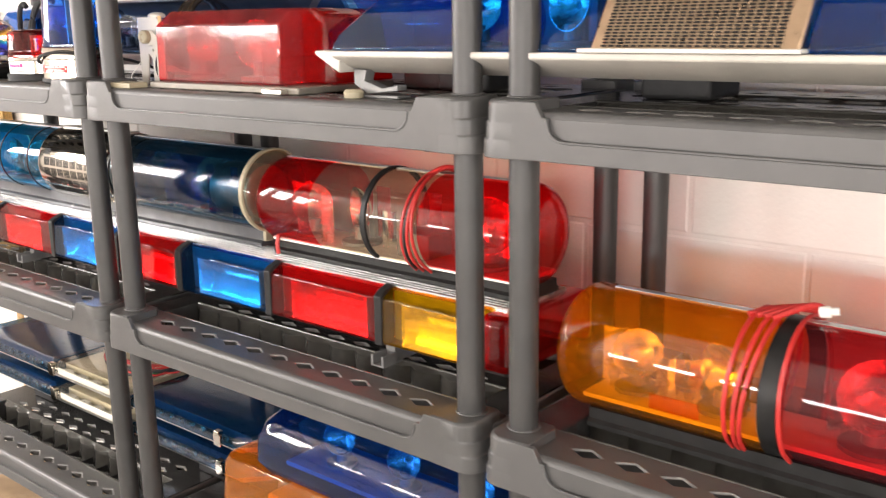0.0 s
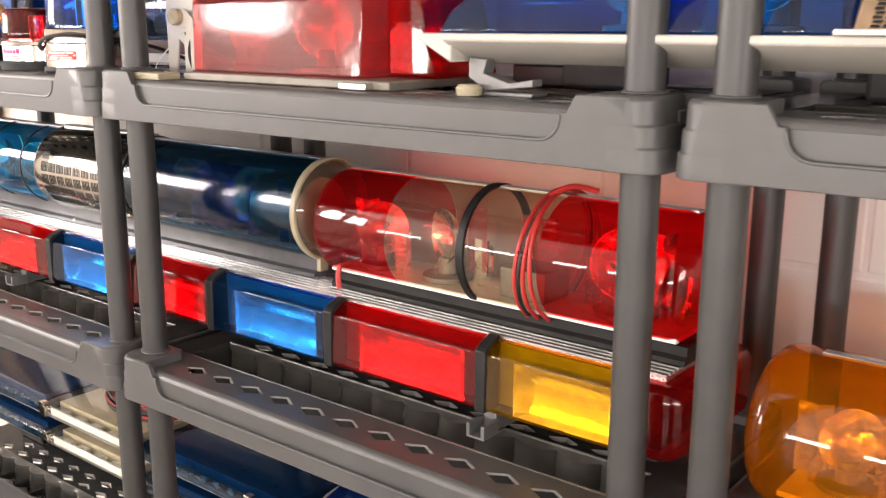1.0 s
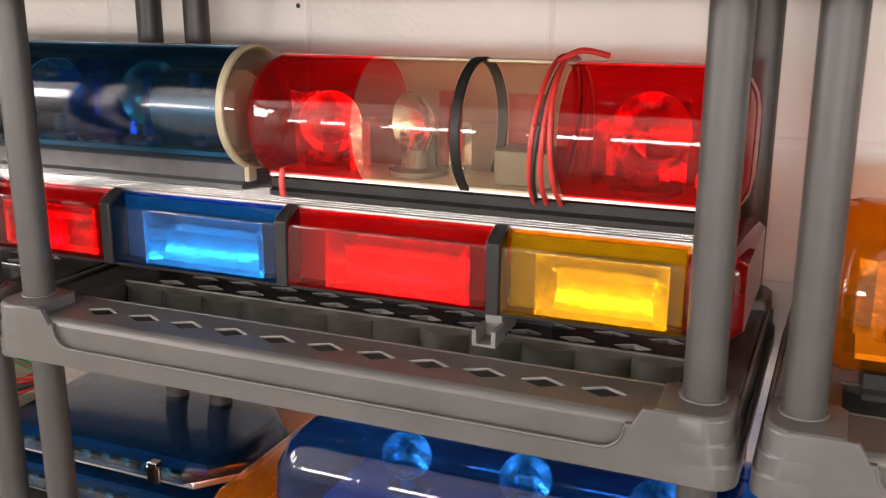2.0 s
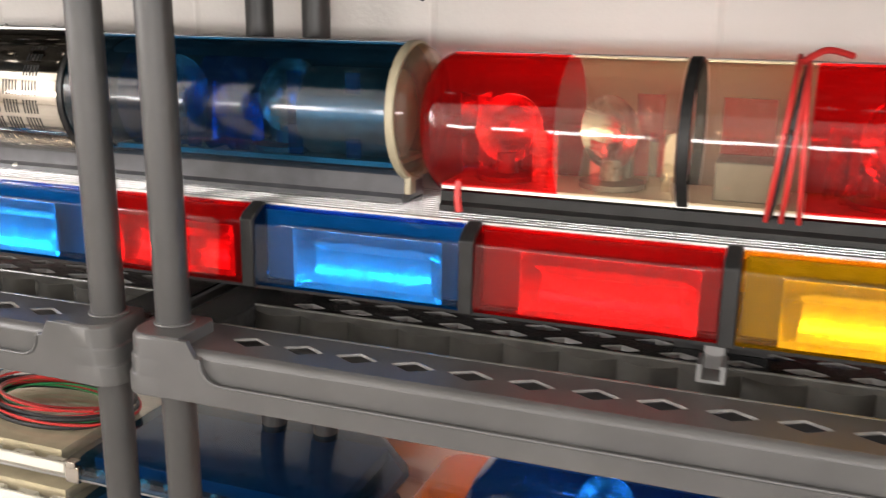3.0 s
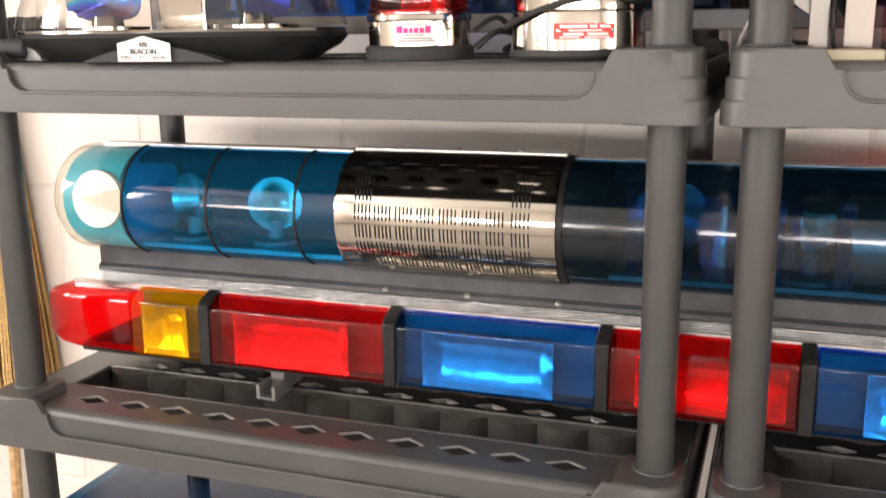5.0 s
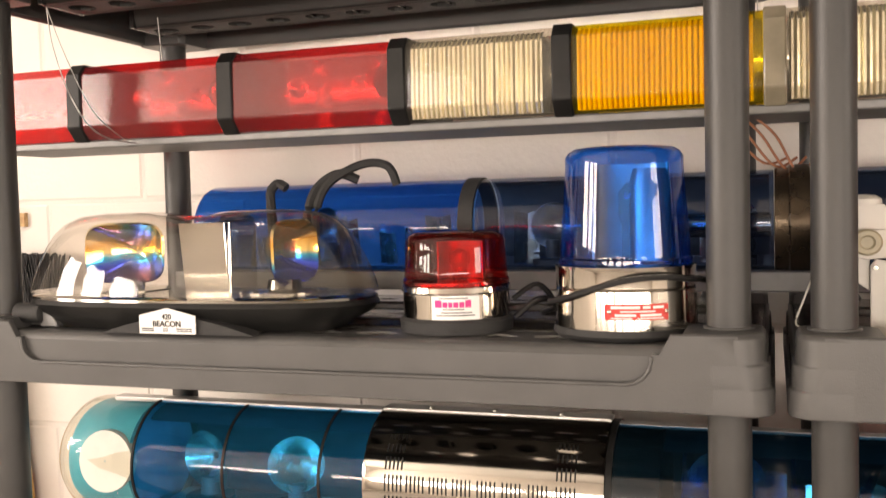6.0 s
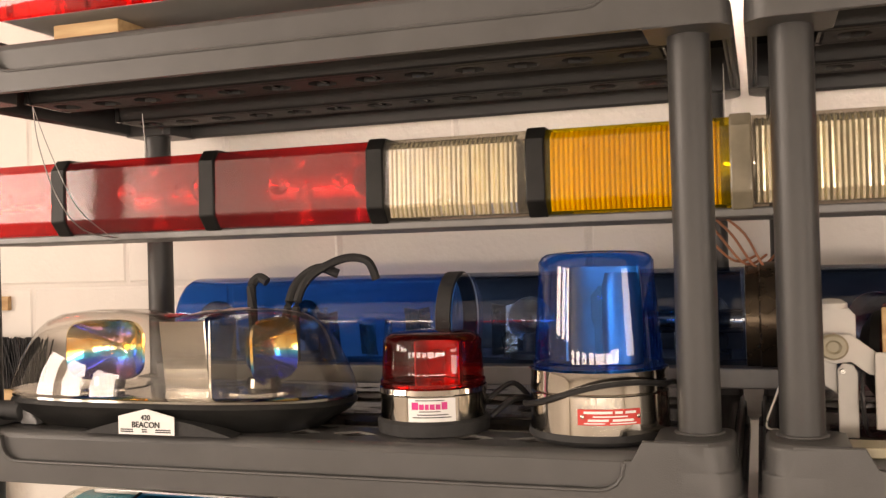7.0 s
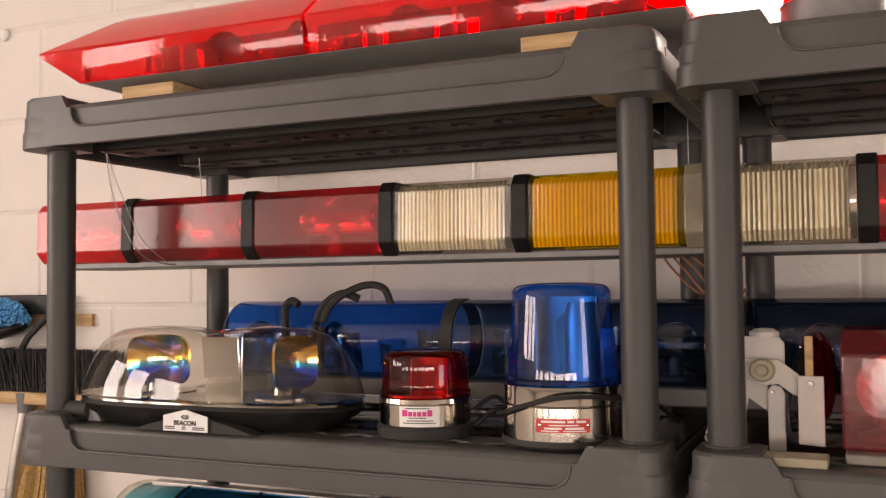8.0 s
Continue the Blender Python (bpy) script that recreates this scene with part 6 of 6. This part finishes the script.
for z, g in ((bz, 0.012), (bz + 0.02, 0.0), (bz + 0.06, 0.002), (bz + 0.09, 0.014), (bz + 0.108, 0.034), (bz + 0.114, 0.06)):
    rings.append([(x, y, z) for x, y in rrect(1.30 + g, 1.90 - g, 0.005 + g, 0.19 - g, 0.035, 6)])
loft(bm, rings)
part("lens", bm, BLUE_DEEP, blue_dome, "deep blue plastic lens")
part("inner_plate", boxes((1.36, 1.86, 0.04, 0.15, bz + 0.012, bz + 0.02)), INNER_BLUE, blue_dome)
for x in (1.45, 1.6, 1.75):
    rotator(blue_dome, x, 0.09, bz + 0.021, 0.03, (0.3, -1, 0.2))

# ---- bottom shelf ----
Z0 = L[0] + DECK
carton = thing("cardboard_box", (0.1, 0.15, Z0), "plain brown cardboard box on the bottom shelf", "box")
part("carton", boxes((0.05, 0.36, 0.02, 0.34, Z0 + 0.001, Z0 + 0.22)), CARD, carton, bevel=0.003)
part("flap", boxes((0.05, 0.205, 0.02, 0.34, Z0 + 0.2205, Z0 + 0.224), (0.206, 0.36, 0.02, 0.34, Z0 + 0.2205, Z0 + 0.224)), CARD, carton)
low = thing("blue_dome_light", (0.55, 0.1, Z0), "dusty dark blue domed light on the bottom shelf", "beacon")
bm = bmesh.new()
lathe(bm, [(0.11, 0.001), (0.112, 0.05), (0.10, 0.12), (0.07, 0.16), (0.01, 0.175)], 0.55, 0.1, Z0, 36)
part("dome", bm, BLUE_SMOKE, low)
bm = bmesh.new()
lathe(bm, [(0.06, 0.002), (0.06, 0.06), (0.03, 0.1), (0.005, 0.11)], 0.55, 0.1, Z0, 24)
part("inner_drum", bm, STEEL, low)

# ---- by the wall beside the shelving ----
rack = thing("tool_rail", (-0.5, WALL_Y - 0.02, 1.5), "dark wall rail that holds brooms and brushes", "rail")
part("rail", boxes((-0.9, -0.405, WALL_Y - 0.03, WALL_Y, 1.495, 1.535)), BLACK, rack, bevel=0.002)
part("backing_board", boxes((-0.95, -0.352, WALL_Y - 0.012, WALL_Y, 1.47, 1.4948)), WOOD, rack)
part("rail_clip", boxes((-0.425, -0.405, WALL_Y - 0.05, WALL_Y - 0.03, 1.48, 1.51)), BLACK, rack, bevel=0.003)


def bristles(bm, n, x0, x1, y0, y1, z0, z1, splay, w=0.0012):
    for _ in range(n):
        x, y = random.uniform(x0, x1), random.uniform(y0, y1)
        dx, dy = random.uniform(-splay, splay), random.uniform(-splay, splay)
        h = z1 - (z1 - z0) * random.uniform(0, 0.12)
        v = [bm.verts.new(p) for p in ((x - w, y, z0), (x + w, y, z0), (x + dx + w, y + dy, h), (x + dx - w, y + dy, h), (x, y + w * 2, z0), (x + dx, y + dy + w * 2, h))]
        bm.faces.new((v[0], v[1], v[2], v[3]))
        bm.faces.new((v[1], v[4], v[5], v[2]))
        bm.faces.new((v[4], v[0], v[3], v[5]))


push = thing("push_broom", (-0.5, 0.42, 1.325), "push broom hung upside down with black bristles", "broom")
part("head", boxes((-0.85, -0.25, 0.395, 0.455, 1.315, 1.34)), WOOD, push, bevel=0.004)
bm = bmesh.new()
box(bm, -0.84, -0.26, 0.405, 0.445, 1.3405, 1.39)
bristles(bm, 2600, -0.845, -0.255, 0.397, 0.453, 1.3405, 1.425, 0.02)
tagged(part("bristles", bm, BRISTLE_BLACK, push, "stiff black bristles"), kind="stuff")
bm = bmesh.new()
cable(bm, [(-0.465, 0.41, 1.315), (-0.50, 0.40, 1.1), (-0.58, 0.40, 0.5), (-0.62, 0.41, FLOOR_Z + 0.01)], 0.012, 12)
part("handle", bm, STEEL, push, "bare metal handle")
bm = bmesh.new()
lathe(bm, [(0.016, 0), (0.02, 0.04)], -0.465, 0.41, 1.298, 16)
part("socket", bm, DULL, push)
straw = thing("straw_broom", (-0.47, 0.45, FLOOR_Z), "corn straw broom leaning on the wall", "broom")
bm = bmesh.new()
for _ in range(700):
    a, t = random.uniform(-1, 1), random.uniform(-1, 1)
    x0, x1 = -0.43 + 0.05 * a, -0.50 + 0.17 * a
    y0, y1 = 0.45 + 0.012 * t, 0.44 + 0.03 * t
    z1 = 0.72 + random.uniform(-0.04, 0.03)
    v = [bm.verts.new(p) for p in ((x0 - 0.002, y0, 1.31), (x0 + 0.002, y0, 1.31), (x1 + 0.0025, y1, z1), (x1 - 0.0025, y1, z1), (x0, y0 + 0.003, 1.31), (x1, y1 + 0.003, z1))]
    bm.faces.new((v[0], v[1], v[2], v[3]))
    bm.faces.new((v[1], v[4], v[5], v[2]))
    bm.faces.new((v[4], v[0], v[3], v[5]))
tagged(part("straw", bm, STRAW, straw, "bundled yellow straw"), kind="stuff")
bm = bmesh.new()
cable(bm, [(-0.43, 0.45, 1.305), (-0.44, 0.455, 0.9), (-0.5, 0.46, FLOOR_Z)], 0.011, 10)
part("handle", bm, WOOD, straw)
scrub = thing("blue_scrub_brush", (-0.55, 0.44, 1.5), "fluffy blue fibre brush hanging from the rail", "brush")
bm = bmesh.new()
rings = [[(-0.565 + 0.085 * f * math.cos(k * math.pi / 10), 0.425 + 0.03 * f * math.sin(k * math.pi / 10), 1.452 + z + 0.02 * f * math.cos(k * math.pi / 10)) for k in range(20)] for f, z in ((0.9, -0.006), (1.0, 0.0), (0.95, 0.008), (0.1, 0.011))]
loft(bm, rings)
part("block", bm, BLACK, scrub, "black oval brush block")
bm = bmesh.new()
for _ in range(900):
    u, v = random.uniform(0, 2 * math.pi), random.uniform(0.05, 1.0)
    d = Vector((math.cos(u) * math.sqrt(1 - v * v) + random.uniform(-0.3, 0.3), math.sin(u) * math.sqrt(1 - v * v), v + random.uniform(-0.2, 0.2))).normalized()
    p0 = Vector((-0.565 + 0.06 * math.cos(u) * math.sqrt(1 - v * v), 0.425 + 0.02 * math.sin(u) * math.sqrt(1 - v * v), 1.462 + 0.03 * v + 0.012 * math.cos(u)))
    p1 = p0 + d * random.uniform(0.016, 0.03)
    side_ = d.cross(Vector((0.3, 0.2, 0.9))).normalized() * 0.0028
    up_ = d.cross(side_).normalized() * 0.0028
    loft(bm, [[p0 + side_, p0 + up_, p0 - side_, p0 - up_], [p1 + side_, p1 + up_, p1 - side_, p1 - up_]])
tagged(part("bristles", bm, BRISTLE_BLUE, scrub, "fluffy bright blue fibres"), kind="stuff")
bm = bmesh.new()
cable(bm, [(-0.47, 0.42, 1.45), (-0.43, 0.43, 1.49), (-0.42, 0.44, 1.51), (-0.42, 0.448, 1.52)], 0.007)
cable(bm, [(-0.47, 0.42, 1.45), (-0.52, 0.42, 1.39), (-0.6, 0.42, 1.34)], 0.007)
part("handle", bm, RUBBER, scrub)
tube_lamp = thing("wall_strip_light", (0.85, WALL_Y, 1.97), "bright fluorescent strip light fixed to the wall", "lamp")
part("housing", boxes((0.24, 1.42, WALL_Y - 0.05, WALL_Y, 1.988, 2.02)), WHITE_METAL, tube_lamp, bevel=0.002)
bm = bmesh.new()
lathe_x(bm, [(0.26, 0.0155), (1.40, 0.0155)], WALL_Y - 0.03, 1.969, 16)
part("tube", bm, glow("lit_tube", (1.0, 0.95, 0.88), 70.0), tube_lamp, "glowing white tube")
knob = thing("round_hook", (-0.609, WALL_Y, 2.104), "small round white hook on the wall", "hook")
bm = bmesh.new()
lathe_dir(bm, [(0.014, 0), (0.014, 0.01), (0.008, 0.014), (0.001, 0.015)], (-0.609, WALL_Y, 2.104), (0, -1, 0), 16, True)
part("cap", bm, WHITE_PLASTIC, knob)
dot = thing("wall_bolt", (1.081, WALL_Y, 1.285), "small dark bolt head in the wall", "bolt")
bm = bmesh.new()
lathe_dir(bm, [(0.004, 0), (0.004, 0.004), (0.001, 0.005)], (1.081, WALL_Y, 1.285), (0, -1, 0), 10, True)
part("head", bm, INK, dot)

# ---- wall blocks, last ----
BW, BH, JT = 0.400, 0.2, 0.006
me_block = None
zc = 1.512 - 8 * BH
row = 0
while zc < CEIL_Z:
    z0, z1 = max(zc + JT / 2, FLOOR_Z), min(zc + BH - JT / 2, CEIL_Z)
    if z1 - z0 > 0.03:
        xs = -0.103 - 0.4 * 7 + (BW / 2 if row % 2 else 0)
        while xs < ROOM_X1:
            x0, x1 = max(xs + JT / 2, ROOM_X0), min(xs + BW - JT / 2, ROOM_X1)
            if x1 - x0 > 0.03:
                full = abs(x1 - x0 - BW + JT) < 1e-4 and abs(z1 - z0 - BH + JT) < 1e-4
                if full and me_block:
                    ob = new("block", me_block)
                else:
                    bm = bmesh.new()
                    w, h, c = (x1 - x0) / 2, (z1 - z0) / 2, 0.004
                    loft(bm, [[(-w, 0.004, -h), (w, 0.004, -h), (w, 0.004, h), (-w, 0.004, h)], [(-w, -0.001, -h), (w, -0.001, -h), (w, -0.001, h), (-w, -0.001, h)],
                              [(-w + c, -0.003, -h + c), (w - c, -0.003, -h + c), (w - c, -0.003, h - c), (-w + c, -0.003, h - c)]])
                    bmesh.ops.recalc_face_normals(bm, faces=bm.faces)
                    me = bpy.data.meshes.new("block")
                    bm.to_mesh(me)
                    bm.free()
                    me.materials.append(PAINT)
                    if full:
                        me_block = me
                    ob = new("block", me)
                ob.location = ((x0 + x1) / 2, WALL_Y, (z0 + z1) / 2)
                ob.parent = wall_north
            xs += BW
    zc += BH
    row += 1
